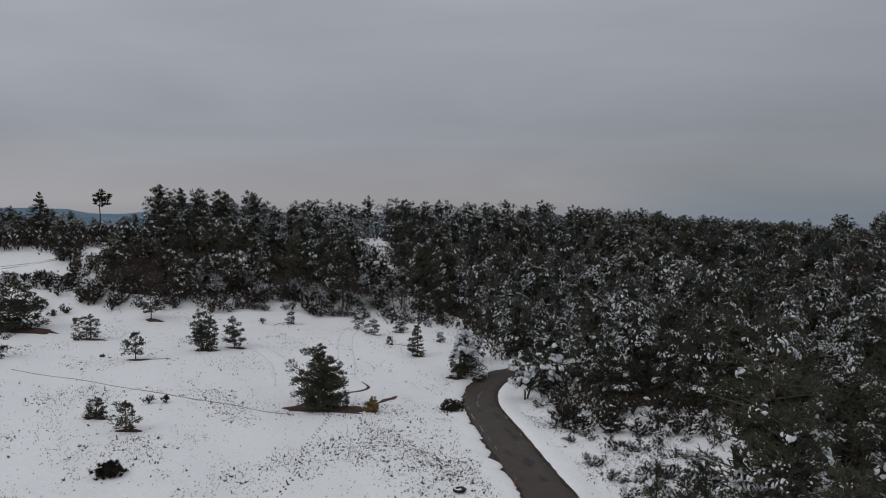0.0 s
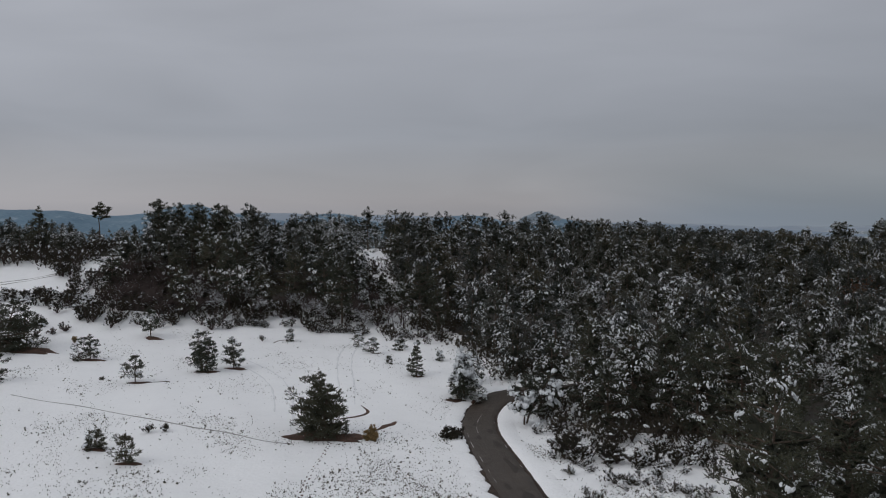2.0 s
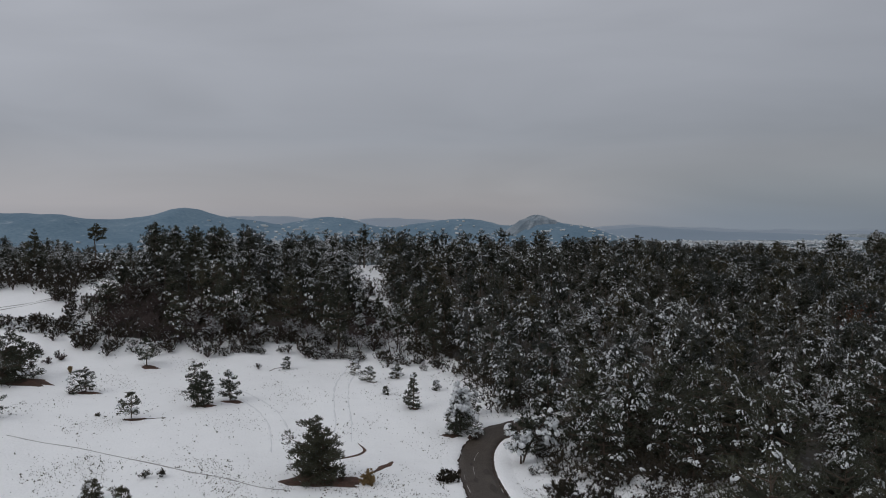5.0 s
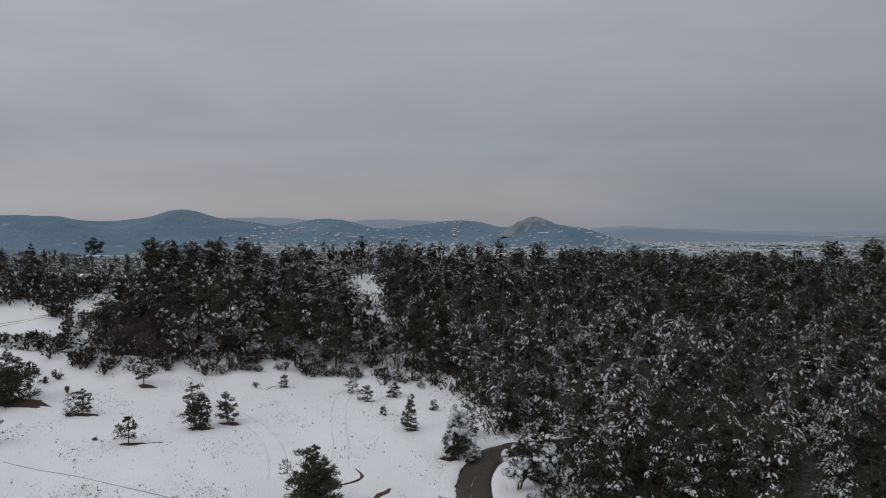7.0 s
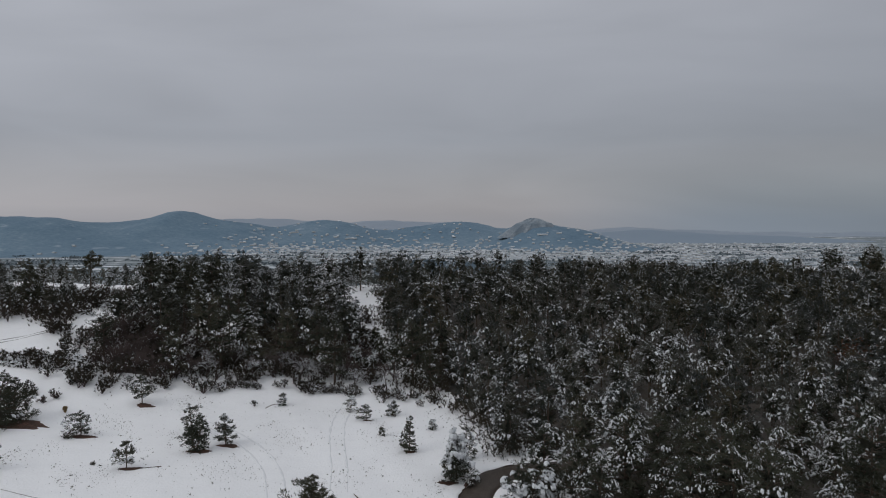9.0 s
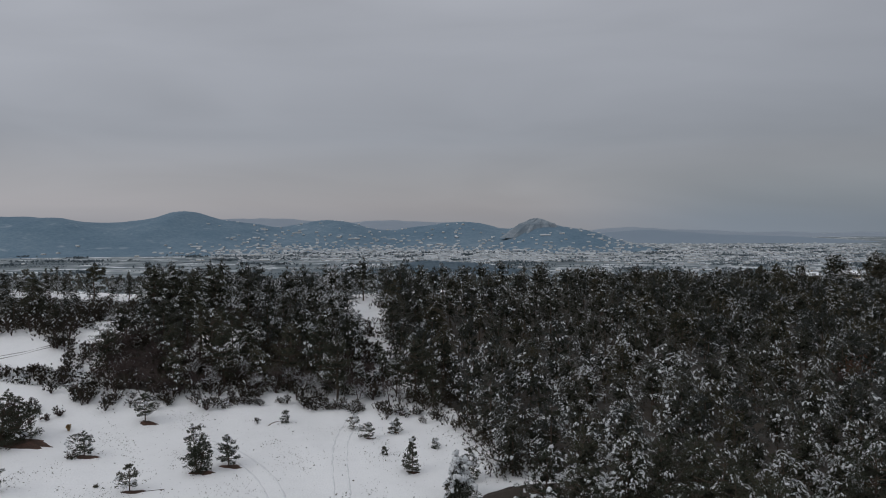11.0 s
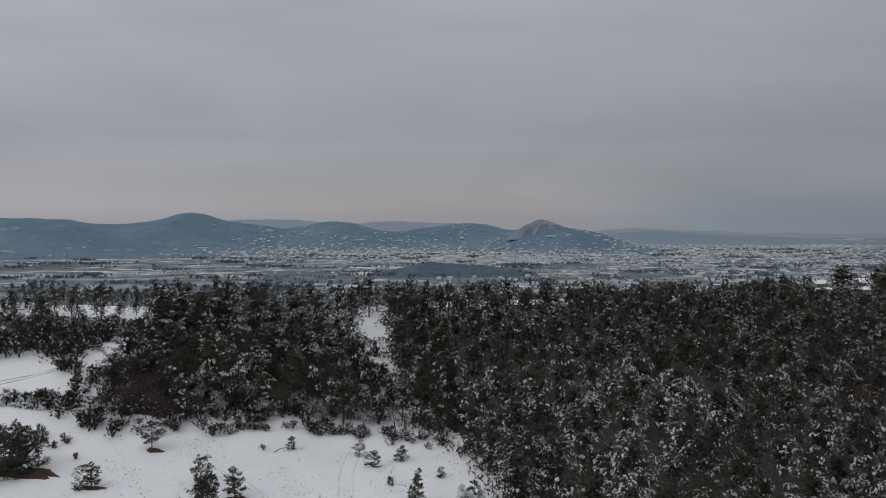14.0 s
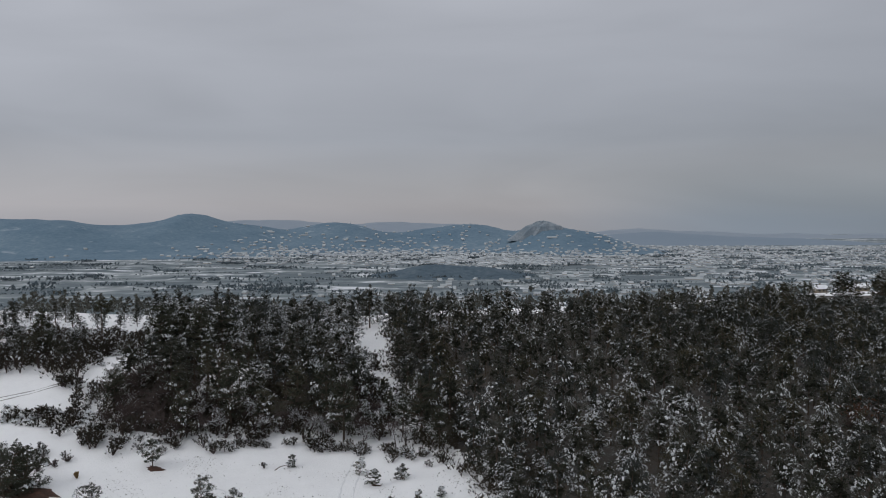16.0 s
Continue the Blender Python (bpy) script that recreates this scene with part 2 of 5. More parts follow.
TAN = material("tan_grass", ((0.20, 0.135, 0.060), (0.30, 0.21, 0.10), (0.40, 0.29, 0.15)), 0.9, (2.0, 9.0))
# ---- building tools ----
def mesh_of(name, verts, faces, mats, smooth_faces=False, index=None):
    """A mesh from arrays of corners and of triangles (or quads)."""
    verts, faces = np.asarray(verts, np.float32), np.asarray(faces, np.int32)
    me, k = bpy.data.meshes.new(name), faces.shape[1]
    me.vertices.add(len(verts))
    me.vertices.foreach_set("co", verts.ravel())
    me.loops.add(faces.size)
    me.loops.foreach_set("vertex_index", faces.ravel())
    me.polygons.add(len(faces))
    me.polygons.foreach_set("loop_start", np.arange(0, faces.size, k, dtype=np.int32))
    me.polygons.foreach_set("loop_total", np.full(len(faces), k, np.int32))
    me.polygons.foreach_set("use_smooth", np.full(len(faces), smooth_faces))
    for m in mats:
        me.materials.append(m)
    if index is not None:
        me.polygons.foreach_set("material_index", np.asarray(index, np.int32))
    me.update()
    me.validate()
    return me


def child(name, me, parent, label=""):
    ob = new(name, me)
    ob.parent = parent
    return tagged(ob, label)


def joined(pieces):
    """One pair of arrays from several."""
    vs, fs, at = [], [], 0
    for v, f in pieces:
        if len(v):
            vs.append(v)
            fs.append(f + at)
            at += len(v)
    return (np.concatenate(vs), np.concatenate(fs)) if vs else (np.zeros((0, 3)), np.zeros((0, 3), int))


def unit(v):
    return v / np.maximum(np.linalg.norm(v, axis=-1, keepdims=True), 1e-9)


def tube(points, radii, sides=6):
    """A tapered limb along points, closed at its tip."""
    points, radii = np.asarray(points, float), np.asarray(radii, float)
    way = unit(np.gradient(points, axis=0))
    across = unit(np.cross(way, np.where(np.abs(way[:, 2:]) > 0.9, (1.0, 0, 0), (0, 0, 1.0))))
    other = np.cross(way, across)
    a = np.arange(sides) * 2 * np.pi / sides
    ring = points[:, None] + radii[:, None, None] * (across[:, None] * np.cos(a)[:, None] + other[:, None] * np.sin(a)[:, None])
    v = np.concatenate([ring.reshape(-1, 3), points[-1:]])
    f = []
    for i in range(len(points) - 1):
        for j in range(sides):
            p, q = i * sides + j, i * sides + (j + 1) % sides
            f += [(p, q, q + sides), (p, q + sides, p + sides)]
    last = (len(points) - 1) * sides
    f += [(last + j, last + (j + 1) % sides, len(v) - 1) for j in range(sides)]
    return v, np.array(f)


def sprays(rng, centres, ways, sizes, count, wide=0.24, single=False, facing=None, spread=0.75):
    """Tufts of needle sprays: long thin blades that stand out from each centre."""
    m = len(centres)
    v = unit(ways[:, None] * 0.8 + rng.normal(size=(m, count, 3)) * spread + np.array((0, 0, 0.25)))
    plane = rng.normal(size=(m, count, 3)) if facing is None else facing[:, None] + rng.normal(size=(m, count, 3)) * 0.45
    side = unit(np.cross(v, plane))
    s = sizes[:, None, None] * rng.uniform(0.65, 1.2, (m, count, 1))
    root = centres[:, None] - v * s * 0.25
    tip = centres[:, None] + v * s * 0.85
    w = side * s * wide
    if single:
        verts = np.stack([root + w, tip, root - w], 2).reshape(-1, 3)
        return verts, np.arange(m * count * 3).reshape(-1, 3)
    mid = centres[:, None] + v * s * 0.2
    verts = np.stack([root, mid + w, tip, mid - w], 2).reshape(-1, 3)
    base = np.arange(m * count)[:, None] * 4
    faces = np.stack([base + (0, 1, 2), base + (0, 2, 3)], 1).reshape(-1, 3)
    return verts, faces


def pads(rng, centres, ways, sizes, sides=6, rings=2, drawn=(0.9, 1.7)):
    """Snow pads: soft uneven domes, drawn out along the twig."""
    m = len(centres)
    flat = unit(ways * (1, 1, 0.5) + rng.normal(size=(m, 3)) * (0.4, 0.4, 0.1 if drawn[0] < 1 else 0.5) + 1e-6)
    across = unit(np.cross(flat, (0.0, 0, 1)))
    a = np.arange(sides) * 2 * np.pi / sides
    r = sizes[:, None, None] * rng.uniform(0.7, 1.25, (m, sides, 1))
    long = rng.uniform(*drawn, (m, 1, 1))
    around = r * (long * flat[:, None] * np.cos(a)[:, None] + 0.8 * across[:, None] * np.sin(a)[:, None])
    up = np.array((0.0, 0, 1))
    layers = [centres[:, None] + around - up * 0.38 * r]
    if rings > 1:
        layers.append(centres[:, None] + around * 0.72 + up * 0.12 * r)
    top = centres + up * 0.36 * sizes[:, None] + rng.normal(size=(m, 3)) * 0.12 * sizes[:, None]
    verts = np.concatenate([*layers, top[:, None]], 1).reshape(-1, 3)
    j = np.arange(sides)
    k = (j + 1) % sides
    last = (rings - 1) * sides
    caps = [np.stack([last + j, last + k, 0 * j + rings * sides], 1)]
    if rings > 1:
        caps += [np.stack([j, k, k + sides], 1), np.stack([j, k + sides, j + sides], 1)]
    caps = np.concatenate(caps)
    faces = (np.arange(m)[:, None, None] * (rings * sides + 1) + caps).reshape(-1, 3)
    return verts, faces


def loads(rng, centres, normals, down, sizes, sides=6, rings=2, drawn=(0.9, 1.7)):
    """Snow draped on drooping twigs: uneven domes that lean with the twig's outer side, drawn out down its fall."""
    m = len(centres)
    long_way = unit(down - normals * np.sum(down * normals, -1, keepdims=True) + 1e-6)
    across = np.cross(normals, long_way)
    a = np.arange(sides) * 2 * np.pi / sides
    r = sizes[:, None, None] * rng.uniform(0.5, 1.4, (m, sides, 1))
    around = r * (rng.uniform(*drawn, (m, 1, 1)) * long_way[:, None] * np.cos(a)[:, None] + 0.8 * across[:, None] * np.sin(a)[:, None])
    layers = [centres[:, None] + around - normals[:, None] * 0.3 * r]
    if rings > 1:
        layers.append(centres[:, None] + around * 0.72 + normals[:, None] * 0.14 * r)
    top = centres + normals * 0.3 * sizes[:, None] + rng.normal(size=(m, 3)) * 0.12 * sizes[:, None]
    verts = np.concatenate([*layers, top[:, None]], 1).reshape(-1, 3)
    j = np.arange(sides)
    k = (j + 1) % sides
    last = (rings - 1) * sides
    caps = [np.stack([last + j, last + k, 0 * j + rings * sides], 1)]
    if rings > 1:
        caps += [np.stack([j, k, k + sides], 1), np.stack([j, k + sides, j + sides], 1)]
    return verts, (np.arange(m)[:, None, None] * (rings * sides + 1) + np.concatenate(caps)).reshape(-1, 3)


def pine(seed, high, wide, clear=0.18, form=0.7, blades=7, tuft=0.30, gap=0.75, tufts=5, snow=0.35, stems=1, sides=6, round_top=0.0, pad=0.14, wide_blade=0.2, arms=4.6, heart=0.0, lobes=2.0, flat=0.5):
    """A pine: trunk, limbs, needle crown and lying snow, each as arrays. Its needles sit in flat clumps along the outer limbs, with dark gaps
    between. clear: the bare share of the trunk; gap: metres between whorls; arms: limbs in a whorl; tufts: tufts in a clump;
    heart: the share of the reach that is filled by close inner foliage; lobes: clumps on a long limb; flat: thickness of a clump."""
    rng = np.random.default_rng(seed)
    wood, limbs, clumps = [], [], []
    far_off = sides < 5

    def outline(u):
        cone, dome = np.maximum(1 - u, 0.0) ** form, np.sqrt(np.maximum(1 - np.asarray(u) ** 1.8, 0.03))
        return wide * (cone * (1 - round_top) + dome * round_top) * (0.68 + 0.32 * np.minimum(1, u * 4))

    for stem in range(stems):
        h = high * (1 if stem == 0 else rng.uniform(0.72, 0.95))
        lean = rng.normal(size=2) * (0.03 if stems == 1 else 0.13) * h
        foot = rng.normal(size=2) * (0.0 if stems == 1 else 0.2 * wide)
        us = np.linspace(0, 1, 7)
        axis = np.stack([foot[0] + lean[0] * us ** 1.3 + rng.normal(size=7) * 0.008 * h * us, foot[1] + lean[1] * us ** 1.3 + rng.normal(size=7) * 0.008 * h * us, us * h * 0.95 - 0.15 * (us == 0)], 1)
        wood.append(tube(axis, 0.017 * high * (1 - us) ** 0.8 + 0.012, sides))
        z, turn = clear * h, rng.uniform(0, 6.28)
        lopsided, bias = rng.uniform(0, 6.28), rng.uniform(0.1, 0.38)
        while z < 0.93 * h:
            u = (z - clear * h) / (h * (1 - clear))
            reach = float(outline(u)) * (1 if stem == 0 else 0.8)
            for b in range(max(3, round(arms * (1 - 0.25 * u) + rng.normal() * 0.6))):
                turn += 2.4 + rng.normal() * 0.45
                size = max(0.22, reach * rng.uniform(0.55, 1.15) * (1 + bias * math.cos(turn - lopsided)))
                rise = math.radians(rng.normal(2 + 30 * u, 9))
                out = np.array((math.cos(turn) * math.cos(rise), math.sin(turn) * math.cos(rise), math.sin(rise)))
                start = np.array([np.interp((z + rng.normal() * 0.2 * gap) / h, us, axis[:, k]) for k in range(3)])
                ss = np.array((0, 0.4, 0.75, 1.0))
                sag = (0.10 + 0.16 * snow) * (1 - 0.6 * u)
                line = start + out * size * ss[:, None] + np.array((0, 0, 1)) * (-sag * size * ss ** 2 + 0.08 * size * ss ** 4)[:, None]
                line[:, 2] = np.minimum(line[:, 2], h * (0.97 + 0.03 * rng.uniform()))
                if not far_off and size > 0.4:
                    limbs.append(tube(line[::3] if high > 6 else line, (0.030 * size + 0.006) * (1 - 0.85 * (ss[::3] if high > 6 else ss)), 3))
                side = np.cross(out, (0, 0, 1.0))
                fat = min(0.17 * size + 0.15, 0.56)
                spots_ = [(0.94, 0.0)]
                more = lobes * min(1.5, size / 1.6)
                for k in range(int(more) + (rng.uniform() < more % 1)):
                    spots_.append((rng.uniform(0.42, 0.9), (-1) ** k * rng.uniform(0.12, 0.36)))
                for at, off in spots_:
                    c = np.array([np.interp(at, ss, line[:, q]) for q in range(3)]) + side * off * size + np.array((0, 0, rng.normal() * 0.06 * size))
                    clumps.append((c, unit(out + side * off * 1.6 + np.array((0, 0, 0.12 - 0.5 * snow * rng.uniform()))), fat * rng.uniform(0.7, 1.3)))
            z += gap * rng.uniform(0.75, 1.25)
        for back, off in ((0.05, 0.0), (0.3, 0.22), (0.34, 0.24), (0.62, 0.26))[:4 if round_top > 0.3 else 2]:
            a = rng.uniform(0, 6.28)
            k = min(1, high / 5)
            clumps.append((axis[-1] + np.array((math.cos(a) * off, math.sin(a) * off, 0.14 - back)) * k, np.array((0, 0, 1.0)), (0.16 + 0.3 * round_top) * k))
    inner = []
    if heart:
        # inner foliage round the stem; its darker colour stands for the crown's shade
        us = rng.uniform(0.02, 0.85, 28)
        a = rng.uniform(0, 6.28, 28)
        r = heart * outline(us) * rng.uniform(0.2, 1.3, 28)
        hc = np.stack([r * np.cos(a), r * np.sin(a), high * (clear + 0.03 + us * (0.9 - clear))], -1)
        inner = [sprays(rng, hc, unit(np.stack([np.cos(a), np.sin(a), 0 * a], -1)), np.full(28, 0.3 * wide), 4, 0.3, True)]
    cc, cw, cf = (np.array(q) for q in zip(*clumps))
    m = len(cc)
    # tufts all round a puff, thickest on its upper side
    ball = unit(rng.normal(size=(m, tufts, 3)) + cw[:, None] * 0.45 + np.array((0, 0, 0.3))) * rng.uniform(0.45, 1, (m, tufts, 1)) * (1, 1, flat)
    c = (cc[:, None] + ball * cf[:, None, None]).reshape(-1, 3)
    w = unit(cw[:, None] * 0.6 + ball * 1.2 + np.array((0, 0, 0.1))).reshape(-1, 3)
    s = tuft * rng.uniform(0.7, 1.3, len(c))
    outward = unit(ball * (1, 1, 1.3) + cw[:, None] * 0.3 + np.array((0, 0, 0.3))).reshape(-1, 3)
    # snow is draped over the outer, upper side of some puffs and bows with them
    patch = np.sin(cc[:, 0] * 1.3 + seed) + np.sin(cc[:, 1] * 1.2 + 2.1 * seed) + np.sin(cc[:, 2] * 0.9 + 0.7 * seed)
    lift = np.clip(cc[:, 2] / high, 0, 1)
    heavy = snow >= 0.6
    white = np.flatnonzero(rng.uniform(size=m) < snow * (1 + 0.6 * patch) * (0.35 + 1.1 * lift))
    hold = np.repeat(white, 5 if far_off else 9)
    lie = unit(rng.normal(size=(len(hold), 3)) * (0.9, 0.9, 0.6) + cw[hold] * (0.9, 0.9, 0) + np.array((0, 0, 0.75)))
    sc = cc[hold] + lie * (1, 1, flat) * cf[hold, None] + lie * tuft * 0.2
    lumps = loads(rng, sc, lie, cw[hold] * (1, 1, 0) + lie * (1, 1, 0) * 0.7 - np.array((0, 0, 0.7)), pad * (0.55 + 0.6 * cf[hold]) * rng.uniform(0.35, 1.2, len(hold)) ** 1.2,
                  5 if far_off else 6, 1 if far_off else 2, (0.9, 1.6))
    # a dusting on single twigs, everywhere a little
    dust = np.concatenate([np.repeat(white, 5 if far_off else 10), np.flatnonzero(rng.uniform(size=m) < 0.12 + 0.6 * snow)])
    dn = unit(rng.normal(size=(len(dust), 3)) * 0.8 + cw[dust] * (0.6, 0.6, 0) + np.array((0, 0, 0.7)))
    dc = cc[dust] + dn * cf[dust, None] * (1.0, 1.0, flat) + dn * (tuft * 0.3)
    flecks = sprays(rng, dc, unit(cw[dust] + dn * 0.5 - np.array((0, 0, 0.3))), tuft * rng.uniform(0.4, 0.8, len(dust)), 2, 0.13, True, dn, 0.4)
    return joined(wood), joined(limbs), joined([sprays(rng, c, w, s, blades, wide_blade, True, outward, 0.42), *inner]), joined([lumps, flecks])


def pine_thing(name, seed, label, **form):
    """A pine as a thing with its parts, away from the scene's middle; it is copied to where it stands."""
    wood, limbs, leaf, snow = pine(seed, **form)
    top = tagged(new(name), label, "tree")
    child("trunk", mesh_of("trunk", *joined([wood, limbs]), [BARK], True), top)
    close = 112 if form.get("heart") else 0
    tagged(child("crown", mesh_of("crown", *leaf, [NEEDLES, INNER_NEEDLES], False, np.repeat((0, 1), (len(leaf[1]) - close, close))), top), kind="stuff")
    if len(snow[0]):
        tagged(child("snow_load", mesh_of("snow_load", *snow, [SNOW], True), top, "white snow lying on the twigs"), kind="stuff")
    return top


def stand(x, y, turn=0.0, size=1.0, sink=0.05):
    """The pose of a thing that stands on the ground."""
    return pose(x, y, float(terrain(x, y)) - sink, 0, 0, turn) @ Matrix.Diagonal((size, size, size, 1))


def place(ob, x, y, turn=0.0, size=1.0, label="", group=""):
    made = copy_thing(ob, pose(0, 0, 0))
    made.matrix_basis = stand(x, y, turn, size)
    return tagged(made, label, group=group)


def gone(ob):
    """Take a pattern away once its copies stand."""
    for o in (*ob.children_recursive, ob):
        bpy.data.objects.remove(o)
# ---- road line ----
ROAD = [(8.2, -9), (7.4, 6), (6.6, 22), (6.2, 31), (5.95, 38.8), (5.5, 42), (4.7, 47.2), (4.1, 51), (3.45, 55.6), (3.1, 61), (3.2, 66), (3.7, 69.5), (4.7, 72.3), (6.0, 74.2), (7.8, 75.4), (11, 76.2), (16, 76.8)]


def rounded(points, step=0.4):
    """A smooth line through the points (Catmull-Rom)."""
    p = np.array([points[0], *points, points[-1]], float)
    out = []
    for i in range(1, len(p) - 2):
        n = max(2, int(np.linalg.norm(p[i + 1] - p[i]) / step))
        t = np.linspace(0, 1, n, endpoint=False)[:, None]
        out.append(0.5 * (2 * p[i] + (p[i + 1] - p[i - 1]) * t + (2 * p[i - 1] - 5 * p[i] + 4 * p[i + 1] - p[i + 2]) * t ** 2 + (3 * p[i] - p[i - 1] - 3 * p[i + 1] + p[i + 2]) * t ** 3))
    return np.concatenate([*out, p[-1:]])


ROAD_LINE = rounded(ROAD)


def from_road(x, y):
    """Distance to the road's middle line."""
    x, y = np.asarray(x, float), np.asarray(y, float)
    best = np.full(x.shape, 1e9)
    for p in ROAD_LINE[::2]:
        best = np.minimum(best, (x - p[0]) ** 2 + (y - p[1]) ** 2)
    return np.sqrt(best)


# ---- where the woods stand ----
def right_edge(y):
    return np.interp(y, (24, 36, 42, 48, 52, 56, 58.5, 60, 72, 79, 90, 99, 104, 110, 122, 144, 160, 175), (14, 16.4, 19.4, 22.2, 23.4, 23.6, 19.4, 11.6, 9.3, 7.9, 6.0, 2, -3, -6, -8, -11.5, -12, -14))


def under_trees(x, y):
    """True on the forest floor, where needles and twigs cover much of the snow and canopy shade is put into the colour.
    """
    top = along(x, (-70, -35, -10, 16, 70, 113, 200), (124, 128, 148, 156, 192, 232, 280))
    left = np.interp(y, (100, 110, 122, 135, 144, 157, 165), (-14, -14.5, -14.5, -17.5, -19, -19, -13)) - 1.0
    edge = np.interp(x, (-52, -46, -40, -36, -28, -20, -14), (106, 99, 100, 103, 107, 109, 109))
    bank = (x < left - 3) & (x < -20) & (y > edge) & (x > -50 + 0.10 * (y - 100)) & ~((x > -41) & (x < -30) & (y > 108) & (y < 122))
    return ((x > right_edge(y) + 3.5) & (y > 24) & (y < top + 30) & (from_road(x, y) > 3)) | (bank & (y < top + 30))


# ---- ground: one sheet to the horizon ----
def steps(*spans):
    return np.concatenate([np.arange(a, b, s) for a, b, s in spans])


gx = np.concatenate([-np.geomspace(4800, 112, 42), steps((-110, -46, 2.0), (-46, -16, 1.0), (-16, 22, 0.5), (22, 170, 2.2)), np.geomspace(172, 4800, 42)])
gy = np.concatenate([-np.geomspace(3000, 12, 26), steps((-10, 30, 1.25), (30, 80, 0.5), (80, 110, 1.0), (110, 205, 2.2)), np.geomspace(207, 4900, 60)])
GX, GY = np.meshgrid(gx, gy)
GZ = terrain(GX, GY)
near_road = (np.abs(GX) < 30) & (GY > -12) & (GY < 95)
d_road = np.full(GX.shape, 99.0)
d_road[near_road] = from_road(GX[near_road], GY[near_road])
GZ = GZ - 0.16 * (1 - smooth((d_road - 2.4) / 0.7))
cols, rows_n = len(gx), len(gy)
corner = (np.arange(rows_n - 1)[:, None] * cols + np.arange(cols - 1)).reshape(-1)
ground_faces = np.stack([corner, corner + 1, corner + cols + 1, corner + cols], 1)
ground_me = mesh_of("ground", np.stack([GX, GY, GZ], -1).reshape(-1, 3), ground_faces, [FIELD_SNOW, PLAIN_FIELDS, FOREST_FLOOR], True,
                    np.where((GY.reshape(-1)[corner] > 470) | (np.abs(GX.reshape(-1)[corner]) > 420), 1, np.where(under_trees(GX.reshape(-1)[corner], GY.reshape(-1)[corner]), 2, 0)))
tagged(new("ground", ground_me), "snow-covered field and hillside with dead grass showing through", "ground", kind="structure")

# ---- road: a narrow strip of wet asphalt ----
rng = np.random.default_rng(5)
run = unit(np.gradient(ROAD_LINE, axis=0))
cross = np.stack([run[:, 1], -run[:, 0]], 1)
spread = np.array((-1.0, -0.97, -0.6, 0, 0.6, 0.97, 1.0))
half = 1.52 + 0.06 * np.sin(np.arange(len(run)) * 0.5) + rng.normal(size=len(run)) * 0.03
rxy = ROAD_LINE[:, None] + cross[:, None] * spread[:, None] * half[:, None, None]
rz = terrain(rxy[..., 0], rxy[..., 1]) - 0.045 - 0.02 * spread ** 2
rz[:, (0, -1)] -= 0.12
road_v = np.concatenate([rxy, rz[..., None]], -1).reshape(-1, 3)
k = len(spread)
c0 = (np.arange(len(run) - 1)[:, None] * k + np.arange(k - 1)).reshape(-1)
road_me = mesh_of("road", road_v, np.stack([c0, c0 + 1, c0 + k + 1, c0 + k], 1), [ASPHALT], True)
tagged(new("road", road_me), "narrow wet brown-grey asphalt lane with snowy edges", "road", kind="structure")


def ragged(r, n, knot, low, top):
    """Smooth uneven values along a line of n points, with a knot every few points."""
    k = r.uniform(low, top, n // knot + 3)
    return np.interp(np.arange(n) / knot, np.arange(len(k)), k)


ROAD_FINE = rounded(ROAD, 0.14)
FINE_RUN = unit(np.gradient(ROAD_FINE, axis=0))
FINE_CROSS = np.stack([FINE_RUN[:, 1], -FINE_RUN[:, 0]], 1)


def roadside(name, side, offsets, heights, mat, label, category):
    """A strip along one side of the road, from offsets out from its middle and heights over the ground."""
    n = len(ROAD_FINE)
    xy = ROAD_FINE[:, None] + side * FINE_CROSS[:, None] * offsets[..., None]
    z = terrain(xy[..., 0], xy[..., 1]) + heights
    m = offsets.shape[1]
    q = (np.arange(n - 1)[:, None] * m + np.arange(m - 1)).reshape(-1)
    f = np.stack([q, q + 1, q + m + 1, q + m], 1)
    me = mesh_of(name, np.concatenate([xy, z[..., None]], -1).reshape(-1, 3), f if side > 0 else f[:, ::-1], [mat], True)
    return tagged(new(name, me), label, category, kind="structure")


rng = np.random.default_rng(6)
for side in (-1, 1):
    n, ry = len(ROAD_FINE), ROAD_FINE[:, 1]
    fine = ragged(rng, n, 1, -0.035, 0.035) + ragged(rng, n, 3, -0.06, 0.06)
    if side < 0:
        inner = 1.55 + fine + np.clip(ragged(rng, n, 17, -0.5, 0.8) + ragged(rng, n, 5, -0.45, 0.45), 0, 1) * np.interp(ry, (38, 43, 47, 56, 60, 72), (0.15, 0.6, 0.8, 0.7, 0.35, 0.2))
    else:
        inner = 1.70 + 0.6 * fine + np.maximum(ragged(rng, n, 12, -0.5, 0.2), 0)
    roadside("verge", side, (1.44 + 0.6 * ragged(rng, n, 4, -0.1, 0.12))[:, None] + np.array((0, 0.25, 0.9, 1.5)), np.array((-0.085, -0.05, -0.06, -0.2)), MUD, "muddy shoulder of melting snow beside the road", "verge")
    bumps = np.stack([ragged(rng, n, 4, -0.03, 0.04) for _ in range(6)], 1) * (0, 0.3, 1, 1, 1, 0)
    roadside("snow_bank", side, inner[:, None] + np.array((0, 0.05, 0.22, 0.6, 1.2, 1.9)), np.array((-0.10, -0.025, 0.03, 0.075, 0.06, -0.06)) + bumps, FIELD_SNOW, "low bank of snow along the road", "snow")
